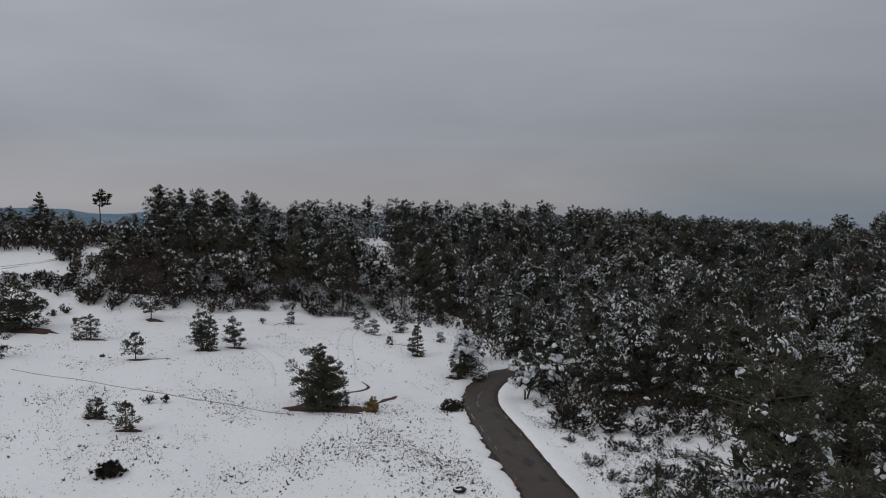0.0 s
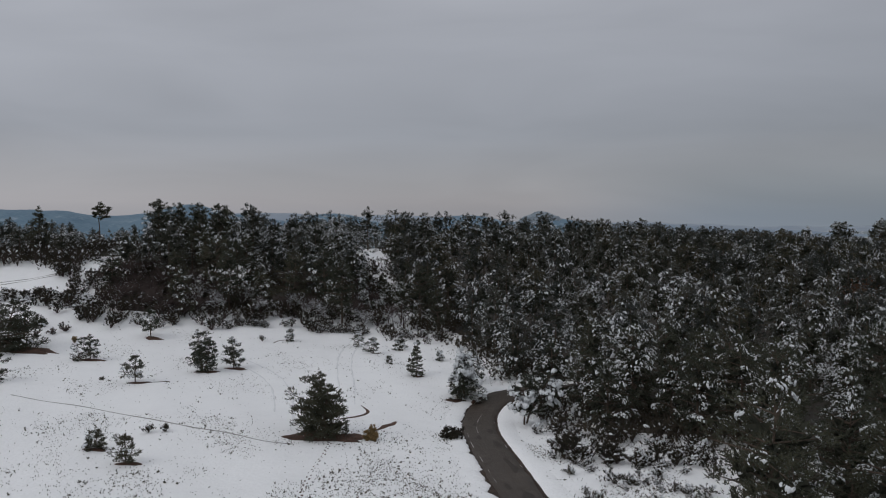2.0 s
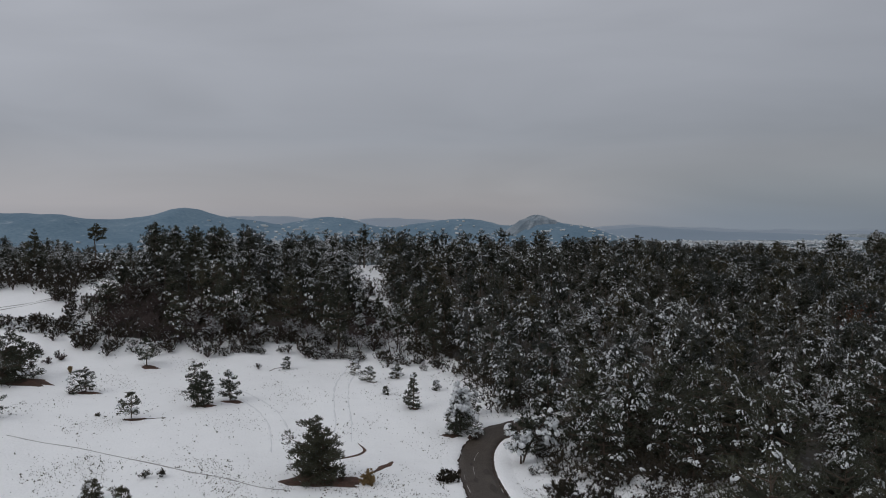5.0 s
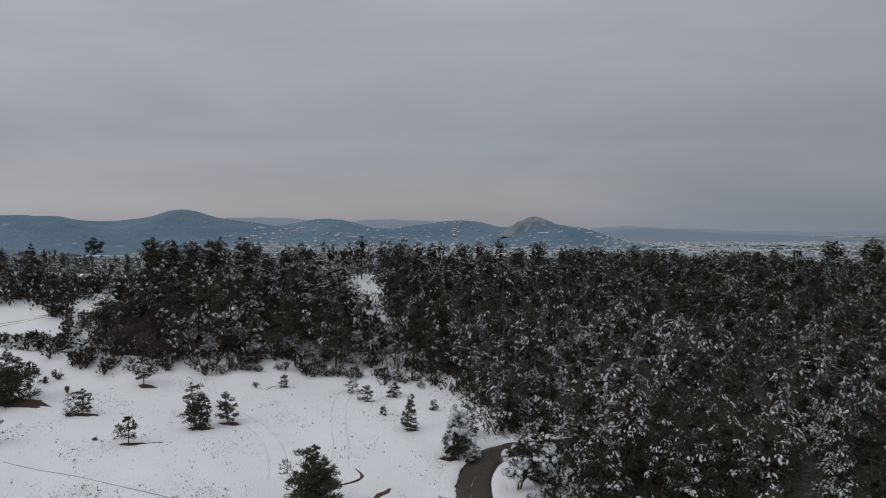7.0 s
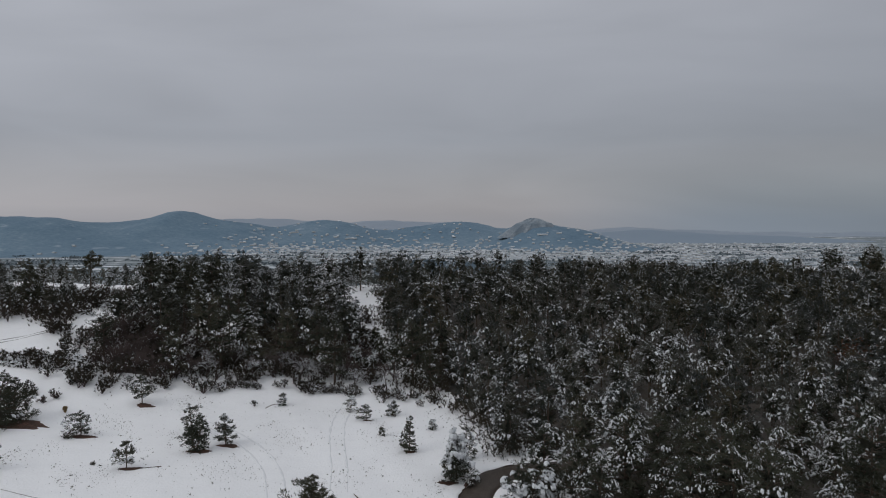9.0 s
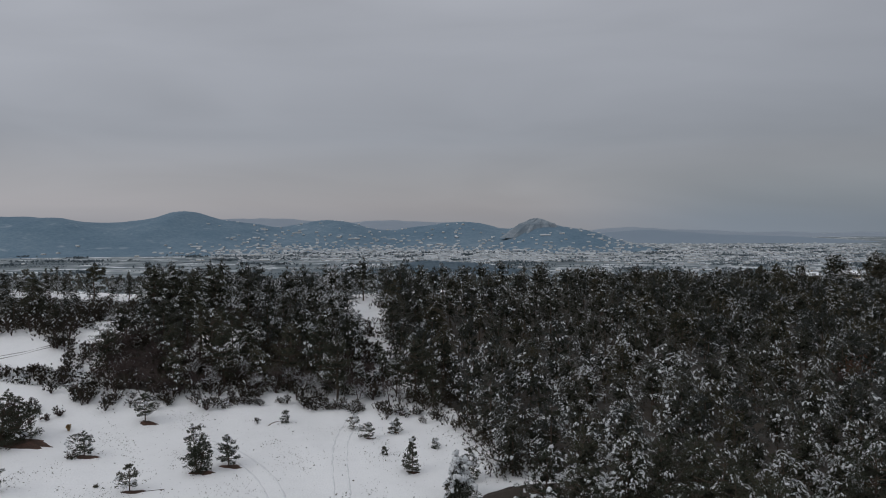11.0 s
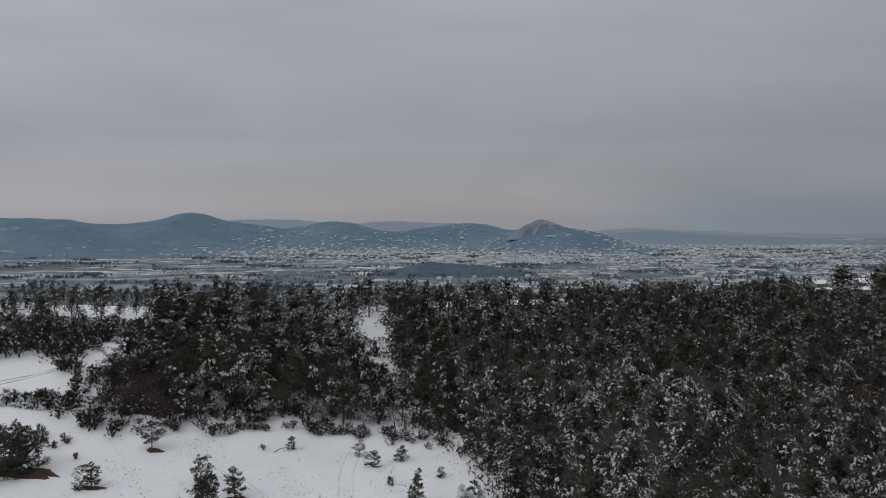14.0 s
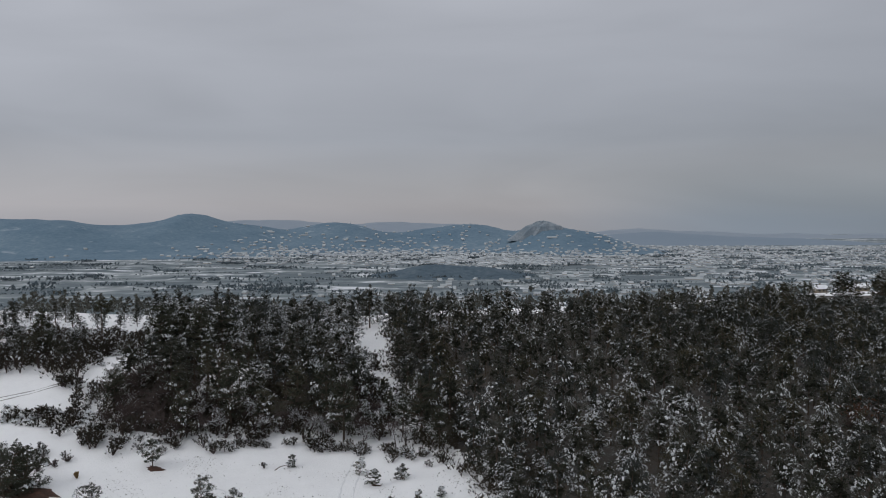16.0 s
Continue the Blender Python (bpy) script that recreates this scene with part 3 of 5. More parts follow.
# ---- pines in the field ----
# ---- pines in the field ----
FIELD_PINES = [
    # x, y, height, reach, stems, bare share, snow, label
    (-10.3, 57.0, 5.2, 3.3, 3, 0.05, 0.0, "bushy dark green many-stemmed pine on bare brown earth"),
    (-26.2, 76.5, 3.9, 1.9, 2, 0.06, 0.12, "olive-green bushy pine standing in snow beside another"),
    (-28.8, 82.0, 3.7, 1.8, 1, 0.06, 0.14, "rounded green pine in the snow behind another"),
    (-23.9, 78.9, 3.6, 1.6, 1, 0.14, 0.30, "small round pine dusted with snow on a short trunk"),
    (-3.3, 80.2, 4.2, 1.25, 1, 0.05, 0.16, "slim cone-shaped young pine alone in the snow"),
    (1.2, 73.0, 5.4, 2.1, 2, 0.03, 0.9, "pine bowed under heavy snow beside the road bend"),
    (2.3, 74.4, 4.4, 1.6, 1, 0.03, 0.8, "smaller pine thickly loaded with snow"),
    (3.2, 78.6, 3.6, 1.5, 1, 0.03, 0.4, "dark pine with snow on its outer twigs"),
    (-51.0, 84.2, 7.0, 4.6, 3, 0.05, 0.02, "broad dark spreading pine at the field's edge"),
    (-44.6, 68.5, 3.6, 1.5, 1, 0.08, 0.06, "dark young pine in the snow"),
    (-40.8, 80.2, 2.9, 1.8, 1, 0.1, 0.2, "low flat-crowned young pine"),
    (-31.4, 70.5, 2.8, 1.5, 1, 0.25, 0.2, "thin young pine with a bare lower trunk"),
    (-25.8, 50.6, 1.5, 1.0, 2, 0.12, 0.5, "sparse little pine with snow on its twigs"),
    (-22.3, 48.1, 2.1, 1.2, 1, 0.15, 0.3, "leaning little pine dusted with snow"),
    (-38.7, 92.0, 3.9, 1.7, 1, 0.3, 0.05, "dark young pine with a clear trunk"),
    (-11.8, 94.9, 2.1, 1.3, 1, 0.2, 0.3, "stunted flat little pine"),
    (-9.3, 90.8, 2.1, 1.3, 1, 0.2, 0.35, "stunted little pine dusted with snow"),
    (-6.5, 93.8, 2.0, 1.0, 2, 0.1, 0.2, "thin forked little pine"),
    (-21.1, 95.7, 1.7, 0.7, 1, 0.1, 0.3, "seedling pine in the snow"),
    (-6.8, 84.9, 0.9, 0.4, 1, 0.1, 0.2, "pine seedling poking out of the snow"),
    (-0.7, 88.4, 1.3, 0.7, 1, 0.1, 0.3, "pine seedling at the forest edge"),
    (11.5, 37.6, 2.5, 1.3, 1, 0.05, 0.4, "low young pine with snow on its twigs"),
    (13.2, 36.4, 3.1, 1.5, 1, 0.05, 0.35, "young pine bowed with snow near the road"),
    (14.6, 38.6, 3.0, 1.5, 1, 0.05, 0.45, "young snow-dusted pine at the forest edge"),
    (15.6, 35.6, 3.6, 1.6, 1, 0.05, 0.4, "young snow-dusted pine at the forest edge"),
    (7.3, 64.5, 5.2, 2.0, 2, 0.34, 0.62, "forked snow-laden pine beside the road"),
]
for i, (x, y, high, wide, stems, clear, snow, label) in enumerate(FIELD_PINES):
    tree = pine_thing("pine_tree", 100 + i, label, high=high, wide=wide, stems=stems, clear=clear, snow=snow, form=0.80 if stems > 2 else 0.72, blades=8, wide_blade=0.10,
                      round_top=0.03 if stems > 2 else 0.05 if high / wide > 3 else 0.15, tuft=0.13 + 0.018 * min(high, 5), gap=0.18 + 0.055 * high, tufts=14, arms=5.2 if stems > 2 else 4.4, flat=0.5, lobes=2.6,
                      pad=0.10 + 0.015 * high + (0.09 if snow > 0.6 else 0.03 if snow > 0.4 else 0))
    tree.matrix_basis = stand(x, y, (i * 77) % 360)

# ---- the forest ----
def wooded(x, y):
    """Whether a forest tree may stand here."""
    top = float(along(np.array(x), (-70, -35, -10, 16, 70, 113, 200), (124, 128, 148, 156, 192, 232, 280)))
    if -49 < x < -38 and y < 104.5:
        return False
    if -26 < x < -6 and 156 < y < 176:
        return True
    if from_road(np.array([x]), np.array([y]))[0] < 2.6 or y > top + (42 if x < -40 else 32 if x < -24 else 7):
        return False
    if 120 < x < 185 and y > 238:
        return False
    if x > right_edge(y):
        return y > 24 and x < 0.645 * y + 9
    left = np.interp(y, (100, 110, 122, 135, 144, 157, 165), (-14, -14.5, -14.5, -17.5, -19, -19, -13))
    if x < left and y > np.interp(x, (-52, -46, -40, -36, -28, -20, -14), (104, 97, 98, 101, 103.5, 105, 104)):
        if x < -51 + 0.10 * (y - 100) and y < 146 and not (x < -60 - 0.3 * (y - 115) and 113 < y < 136):
            return False
        if -41 < x < -30.5 and 108 < y < 122:
            return False
        if abs(x + 0.488 * y) < 4 and 118 < y < 142:
            return False
        return x > -0.645 * y - 9
    return False


def size_here(x, y):
    """Trees stay low at the heath on the bank."""
    if abs(x + 0.488 * y) < 5 and y > 118:
        return 0.5
    if x < -0.42 * y and y > 110:
        return 0.62 if y > 118 else 0.82
    if x > 100 and y > 215:
        return 0.8
    return 1.05 if x < right_edge(y) else 1.0


def snowy(x, y):
    """1 where trees kept more of their snow: along the edge over the field and in loose drifts through the wood."""
    if x > 0 and y < 60:
        return int(math.sin(0.5 * x + 0.3 * y) > 0.35)
    if 0 < x - right_edge(y) < 22 and 70 < y < 106:
        return int(math.sin(0.4 * x + 0.2 * y) > -0.6)
    if x > 62 and y > 100:
        return 0
    if y > 128:
        return int(math.sin(0.23 * x) + math.sin(0.19 * y) > 0.9)
    return int(math.sin(0.23 * x + 1.3 * math.sin(0.14 * y)) + math.sin(0.19 * y + 1.1 * math.sin(0.2 * x)) > 0.15)


random.seed(11)
spots, taken = [], {}
for _ in range(52000):
    x, y = random.uniform(-150, 190), random.uniform(24, 292)
    cell = (int(x // 4), int(y // 4))
    if any((x - a) ** 2 + (y - b) ** 2 < (4.2 if x < -12 else 3.5 if y < 74 else 3.8 if y < 112 else 3.75) ** 2 for i in (-1, 0, 1) for j in (-1, 0, 1) for a, b in taken.get((cell[0] + i, cell[1] + j), ())):
        continue
    if wooded(x, y) and not (x < -0.42 * y and y > 118 and random.random() < 0.6):
        spots.append((x, y))
        taken.setdefault(cell, []).append((x, y))
near = [p for p in spots if p[1] < (74 if p[0] > 0 else 108)]
far = [p for p in spots if not p[1] < (74 if p[0] > 0 else 108)]

FOREST_FORMS = [
    # height, reach, bare share, snow, rounding, label
    (8.6, 3.0, 0.16, 0.20, 0.75, "tall green forest pine patched with snow"),
    (9.0, 2.8, 0.20, 0.07, 0.70, "dark green forest pine with a bare lower trunk"),
    (7.9, 3.0, 0.12, 0.36, 0.80, "forest pine dusted all over with snow"),
    (8.3, 3.2, 0.10, 0.12, 0.85, "bushy olive-green forest pine with some snow"),
    (9.0, 3.3, 0.20, 0.06, 0.95, "round-topped dark forest pine with little snow"),
    (7.4, 2.9, 0.08, 0.52, 0.70, "low forest pine bowed under snow"),
]
patterns = [pine_thing("forest_pine", 300 + i, label, high=h, wide=w, clear=c, snow=s, round_top=r, form=0.8, blades=6, tuft=0.25, gap=0.66, tufts=10, pad=0.14, wide_blade=0.115, heart=0.4, arms=5.4, lobes=1.6, flat=0.75)
            for i, (h, w, c, s, r, label) in enumerate(FOREST_FORMS)]
for x, y in near:
    which = random.choice((5, 2, 5, 2) if snowy(x, y) else (0, 2, 1, 3, 3, 4)) if x > 0 else random.choice((1, 1, 4, 4, 3, 0))
    place(patterns[which], x, y, random.uniform(0, 360), random.uniform(0.74, 1.14) * size_here(x, y), group="forest pines")
for ob in patterns:
    gone(ob)


def stuff_forest(name, spots, label, choices, seed, low, edge_low=0.08, white=1.0, blade=0.12, broad=1.0, blades=5, tuft=0.27, tufts=8, heart=0.55, flat=0.62, pad=0.14):
    """All the trees of one far wood, joined."""
    forms, edge_forms = [], []
    for i, (h, w, c, s, r, _) in enumerate(FOREST_FORMS):
        for made, clear in ((forms, low), (edge_forms, edge_low)):
            wood, _, leaf, snow = pine(500 + i, h, w * broad, clear=clear, snow=s * white, round_top=r, form=0.8, blades=blades, tuft=tuft, gap=0.72,
                                       tufts=tufts, arms=5.0, sides=4, pad=pad, wide_blade=blade, heart=heart, lobes=1.3, flat=flat)
            made.append((wood, leaf, snow))
    rnd, parts, tints = random.Random(seed), ([], [], []), []
    for x, y in spots:
        which = rnd.choice(choices[snowy(x, y)])
        at_edge = x - right_edge(y) < 6 if x > right_edge(y) else y < 116
        if x < right_edge(y) and y > 124:
            which = rnd.choice((0, 2, 5, 1))
        form, a, s = (edge_forms if at_edge else forms)[which], rnd.uniform(0, 6.28), (rnd.uniform(0.66, 1.14) if y < 125 else rnd.uniform(0.74, 1.08)) * size_here(x, y)
        turn = np.array(((math.cos(a), -math.sin(a), 0), (math.sin(a), math.cos(a), 0), (0, 0, 1))) * s
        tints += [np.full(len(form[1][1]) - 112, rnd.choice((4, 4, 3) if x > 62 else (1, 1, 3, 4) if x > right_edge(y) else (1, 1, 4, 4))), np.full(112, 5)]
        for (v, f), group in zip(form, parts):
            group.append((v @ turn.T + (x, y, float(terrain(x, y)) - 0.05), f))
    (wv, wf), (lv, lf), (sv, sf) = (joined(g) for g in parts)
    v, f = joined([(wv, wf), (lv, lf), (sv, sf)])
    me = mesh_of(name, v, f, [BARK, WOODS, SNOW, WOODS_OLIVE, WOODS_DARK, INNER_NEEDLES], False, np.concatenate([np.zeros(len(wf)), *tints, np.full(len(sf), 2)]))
    return tagged(new(name, me), label, "forest", kind="stuff")


SNOWY, MIXED, DARK = ((1, 0, 3, 4, 3, 1), (0, 2, 2, 5, 1, 2)), ((0, 1, 1, 3, 3, 4), (0, 0, 2, 3, 1, 2)), ((1, 1, 4, 4, 3, 0), (1, 4, 3, 0))
stuff_forest("forest", [p for p in far if p[0] > right_edge(p[1]) and p[1] < 112], "dense snow-dusted pine forest covering the hillside", SNOWY, 21, 0.26, white=1.75, blade=0.125, blades=5, tuft=0.30, tufts=7, heart=0.35, flat=0.75, pad=0.19)
stuff_forest("forest", [p for p in far if p[0] > right_edge(p[1]) and p[1] >= 112], "dense pine forest on the hill's crest finely dusted with snow", MIXED, 23, 0.28, white=0.85, blade=0.15, blades=5, tuft=0.32, tufts=6, heart=0.4, flat=0.75, pad=0.17)
stuff_forest("forest", [p for p in far if p[0] <= right_edge(p[1])], "dark pine wood with little snow on the bank", DARK, 22, 0.22, 0.40, 2.4, 0.125, 1.08, 5, 0.30, 8, 0.3, 0.6, 0.16)


# ---- undergrowth in the woods ----
def undergrowth(spots, seed, count, tall, label):
    r = np.random.default_rng(seed)
    base = np.array(spots)[r.integers(0, len(spots), count)] + r.normal(size=(count, 2)) * 1.6
    base = base[(from_road(base[:, 0], base[:, 1]) > 3.0) & (base[:, 1] > np.interp(base[:, 0], (-50, -40, -30, -20, -12), (98, 99.5, 102.5, 105.5, 106)) - 60 * (base[:, 0] > -10))]
    s = r.uniform(0.35, 1.0, len(base)) * tall
    base, s = np.repeat(base, 3, 0) + r.normal(size=(3 * len(base), 2)) * 0.4, np.repeat(s, 3)
    c = np.stack([base[:, 0], base[:, 1], terrain(base[:, 0], base[:, 1]) + s * r.uniform(0.1, 0.9, len(base))], -1)
    v, f = sprays(r, c, np.tile((0.0, 0, 0.6), (len(c), 1)), 0.3 + s * 0.22, 5, 0.11, True)
    white = r.uniform(size=len(c)) < 0.12
    sv, sf = sprays(r, c[white] + (0, 0, 0.25), np.tile((0.0, 0, 0.3), (white.sum(), 1)), 0.15 + 0 * s[white], 3, 0.3, True)
    v, f2 = joined([(v, f), (sv, sf)])
    me = mesh_of("undergrowth", v, f2, [SCRUB, SNOW], False, np.repeat((0, 1), (len(f), len(sf))))
    tagged(new("undergrowth", me), label, "undergrowth", kind="stuff")


undergrowth([p for p in spots if p[0] < right_edge(p[1]) and p[1] < 132], 51, 5600, 1.8, "dark tangled undergrowth between the pines on the bank")
undergrowth([p for p in spots if 0 < p[0] - right_edge(p[1]) < 9 and p[1] < 160], 52, 4500, 1.8, "dark undergrowth along the forest's edge")
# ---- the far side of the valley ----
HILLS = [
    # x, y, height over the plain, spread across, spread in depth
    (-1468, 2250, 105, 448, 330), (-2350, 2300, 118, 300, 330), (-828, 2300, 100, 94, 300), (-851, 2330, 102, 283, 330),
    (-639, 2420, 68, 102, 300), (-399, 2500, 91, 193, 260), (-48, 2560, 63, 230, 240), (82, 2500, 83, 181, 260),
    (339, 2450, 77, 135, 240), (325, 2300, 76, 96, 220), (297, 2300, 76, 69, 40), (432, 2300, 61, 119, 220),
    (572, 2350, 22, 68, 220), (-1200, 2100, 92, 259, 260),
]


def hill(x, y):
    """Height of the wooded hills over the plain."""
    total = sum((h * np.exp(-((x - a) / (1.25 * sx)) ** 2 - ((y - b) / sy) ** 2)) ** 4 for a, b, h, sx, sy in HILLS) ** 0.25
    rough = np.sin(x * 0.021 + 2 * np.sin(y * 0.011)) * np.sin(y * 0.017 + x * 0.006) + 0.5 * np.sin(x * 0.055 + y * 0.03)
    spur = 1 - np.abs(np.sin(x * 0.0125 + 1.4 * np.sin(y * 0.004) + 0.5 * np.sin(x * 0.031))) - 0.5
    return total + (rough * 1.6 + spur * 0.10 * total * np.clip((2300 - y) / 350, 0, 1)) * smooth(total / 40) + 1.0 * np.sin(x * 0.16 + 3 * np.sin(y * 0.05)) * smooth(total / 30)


def sheet(xs, ys, heights, name, mat, label):
    c, r = len(xs), len(ys)
    X, Y = np.meshgrid(xs, ys)
    q = (np.arange(r - 1)[:, None] * c + np.arange(c - 1)).reshape(-1)
    me = mesh_of(name, np.stack([X, Y, heights(X, Y)], -1).reshape(-1, 3), np.stack([q, q + 1, q + c + 1, q + c], 1), [mat], True)
    return tagged(new(name, me), label, "hill", kind="structure")


# the haze over these hills and the ridge comes from their base colours
sheet(np.arange(-3000, 2900, 20.0), np.arange(1450, 3400, 24.0), lambda x, y: PLAIN - 3 + hill(x, y), "backdrop_hills", HAZED_HILL_WOODS, "blue-grey wooded hills dusted with snow beyond the town")
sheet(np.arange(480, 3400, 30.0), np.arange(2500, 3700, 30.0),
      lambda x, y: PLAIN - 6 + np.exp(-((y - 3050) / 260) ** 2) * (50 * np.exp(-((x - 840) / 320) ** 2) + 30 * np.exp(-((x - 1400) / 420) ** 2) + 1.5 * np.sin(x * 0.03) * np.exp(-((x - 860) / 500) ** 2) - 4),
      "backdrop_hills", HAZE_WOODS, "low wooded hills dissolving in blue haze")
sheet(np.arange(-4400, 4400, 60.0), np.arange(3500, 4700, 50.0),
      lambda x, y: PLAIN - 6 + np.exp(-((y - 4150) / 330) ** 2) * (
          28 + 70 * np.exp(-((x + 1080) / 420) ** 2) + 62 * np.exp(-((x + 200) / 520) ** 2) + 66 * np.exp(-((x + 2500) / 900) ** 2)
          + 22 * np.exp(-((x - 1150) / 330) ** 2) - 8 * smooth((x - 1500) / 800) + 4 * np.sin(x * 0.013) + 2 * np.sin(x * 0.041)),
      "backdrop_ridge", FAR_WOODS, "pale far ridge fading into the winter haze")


# the bare rocky crown of the pointed hill
rng = np.random.default_rng(77)
a, ring = np.arange(26) * 2 * np.pi / 26, []
for k, (wide, z) in enumerate(((84, -46), (42, -1), (28, 7), (15, 13), (8, 15))):
    r = wide * rng.uniform(0.75, 1.2, 26)
    ring.append(np.stack([304 + 1.25 * r * np.cos(a), 2262 + 0.7 * r * np.sin(a), PLAIN - 3 + 81 + z + rng.normal(size=26) * 1.1], -1))
q = (np.arange(4)[:, None] * 26 + np.arange(26)).reshape(-1)
p = (np.arange(4)[:, None] * 26 + (np.arange(26) + 1) % 26).reshape(-1)
v, f = np.concatenate([*ring, [(304, 2262, PLAIN - 3 + 97)]]), np.concatenate([np.stack([q, p, p + 26], 1), np.stack([q, p + 26, q + 26], 1), np.stack([104 + np.arange(26), 104 + (np.arange(26) + 1) % 26, np.full(26, 130)], 1)])
tagged(new("backdrop_crag", mesh_of("backdrop_crag", v, f, [CRAG])), "pale rocky crown of the pointed hill", "crag", kind="structure")


def knoll(x, y):
    return PLAIN - 2 + 18 * np.exp(-((x + 30) / 70) ** 2 - ((y - 1235) / 70) ** 2) + 12 * np.exp(-((x - 70) / 62) ** 2 - ((y - 1240) / 70) ** 2) + 2.2 * np.sin(x * 0.24) * np.sin(y * 0.3 + x * 0.05) * np.exp(-((x - 20) / 110) ** 2)


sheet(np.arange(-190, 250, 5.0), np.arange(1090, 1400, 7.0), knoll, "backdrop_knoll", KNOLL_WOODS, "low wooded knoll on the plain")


rng = np.random.default_rng(33)
px = rng.uniform(-0.66, 0.62, 26000)
py = rng.uniform(800, 2650, 26000)
hx = px * py
# thick on the valley floor towards the hills' foot, thinning out up the slopes and out on the plain
up = np.maximum(hill(hx, py) - 6, 0)
wish = (0.05 + 0.95 * smooth((px + 0.44) / 0.2)) * (0.75 * np.exp(-up / 16) + 0.34 * np.exp(-up / 60) * (px > -0.36) * (np.sin(px * 60) + np.sin(py * 0.02) > -0.7)) * np.where(py < 1500, 0.10 + 0.25 * smooth((px - 0.1) / 0.3), 1.0) * (1 - 0.75 * smooth((0.0 - px) / 0.2) * (py < 1750))
keep = (knoll(hx, py) < PLAIN) & (np.hypot(hx - 304, py - 2262) > 60) & (rng.uniform(size=26000) < wish * 0.5 * (1 - 0.4 * smooth((px - 0.1) / 0.2)))
hx, hy = hx[keep], py[keep]
n = len(hx)
hz = np.maximum(PLAIN, PLAIN - 3 + hill(hx, hy)) - 0.5
L, W, H = rng.uniform(4.5, 10.5, n), rng.uniform(5, 8, n), rng.uniform(1.3, 2.6, n)
L[::25] *= 3
turn = rng.normal(0, 0.3, n)
co, si = np.cos(turn), np.sin(turn)
shape = [(-1, -1, 0), (1, -1, 0), (1, 1, 0), (-1, 1, 0), (-1, -1, 1), (1, -1, 1), (1, 1, 1), (-1, 1, 1)]
walls = np.stack([np.stack([hx + (a * L * co - b * W * si) / 2, hy + (a * L * si + b * W * co) / 2, hz + c * H], -1) for a, b, c in shape], 1)
roof_shape = [(-1.06, -1.12, 0.98), (1.06, -1.12, 0.98), (1.06, 1.12, 0.98), (-1.06, 1.12, 0.98), (-1.06, 0, 2.1), (1.06, 0, 2.1)]
roofs = np.stack([np.stack([hx + (a * L * co - b * W * si) / 2, hy + (a * L * si + b * W * co) / 2, hz + c * H], -1) for a, b, c in roof_shape], 1)
wall_f = np.array([(0, 1, 5), (0, 5, 4), (1, 2, 6), (1, 6, 5), (2, 3, 7), (2, 7, 6), (3, 0, 4), (3, 4, 7)])
roof_f = np.array([(0, 1, 5), (0, 5, 4), (2, 3, 4), (2, 4, 5), (0, 4, 3), (1, 2, 5), (0, 3, 2), (0, 2, 1)])
# the nearest houses stand singly, the rest of the town is joined
single = np.argsort(hy)[:220]
for i in single:
    far_house = tagged(new("far_house"), "distant pale house under a snowy roof", "house", "houses of the far town")
    at = np.array((hx[i], hy[i], hz[i]))
    child("wall", mesh_of("wall", walls[i] - at, wall_f, [TOWN_WALL]), far_house)
    child("roof", mesh_of("roof", roofs[i] - at, roof_f, [ROOF_SNOW]), far_house, "snow-covered roof")
    far_house.matrix_basis = pose(*(float(q) for q in at))
rest = np.setdiff1d(np.arange(n), single)
walls, roofs, n = walls[rest], roofs[rest], len(rest)
v, f = joined([(walls.reshape(-1, 3), (np.arange(n)[:, None, None] * 8 + wall_f).reshape(-1, 3)), (roofs.reshape(-1, 3), (np.arange(n)[:, None, None] * 6 + roof_f).reshape(-1, 3))])
town = mesh_of("town", v, f, [TOWN_WALL, ROOF_SNOW], False, np.repeat((0, 1), n * 8))
tagged(new("town", town), "far town of pale houses under snowy roofs", "town", kind="stuff")

# hedges and copses on the plain
rows = 560
ax, ay = rng.uniform(-0.68, 0.7, rows), rng.uniform(560, 2300, rows)
cx, cy, cs = [], [], []
for i, (a, b) in enumerate(zip(ax * ay, ay)):
    if i % 2:
        m, way = rng.integers(10, 45), rng.normal(0, 0.35) + (1.57 if rng.uniform() < 0.2 else 0)
        t = np.arange(m) * rng.uniform(1.6, 3.2)
        cx.append(a + t * np.cos(way) + rng.normal(size=m) * 1.5), cy.append(b + t * np.sin(way) + rng.normal(size=m) * 1.5), cs.append(rng.uniform(0.8, 2.4, m))
    else:
        m, wide = rng.integers(12, 60), rng.uniform(8, 34)
        cx.append(a + rng.normal(size=m) * wide), cy.append(b + rng.normal(size=m) * 9), cs.append(rng.uniform(1.6, 4.2, m))
cx, cy, cs = np.concatenate(cx), np.concatenate(cy), np.concatenate(cs)
cz = np.maximum(terrain(cx, cy), PLAIN - 3 + hill(cx, cy))
flat = hill(cx, cy) < 4
cx, cy, cs, cz = cx[flat], cy[flat], cs[flat], cz[flat]
centres = np.stack([cx, cy, cz + cs * 0.9], -1)
lv, lf = sprays(rng, centres, np.tile((0.0, 0, 0.6), (len(cx), 1)), cs * 1.2, 6, 0.36, True)
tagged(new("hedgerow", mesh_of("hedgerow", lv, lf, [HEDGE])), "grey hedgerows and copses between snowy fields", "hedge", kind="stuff")

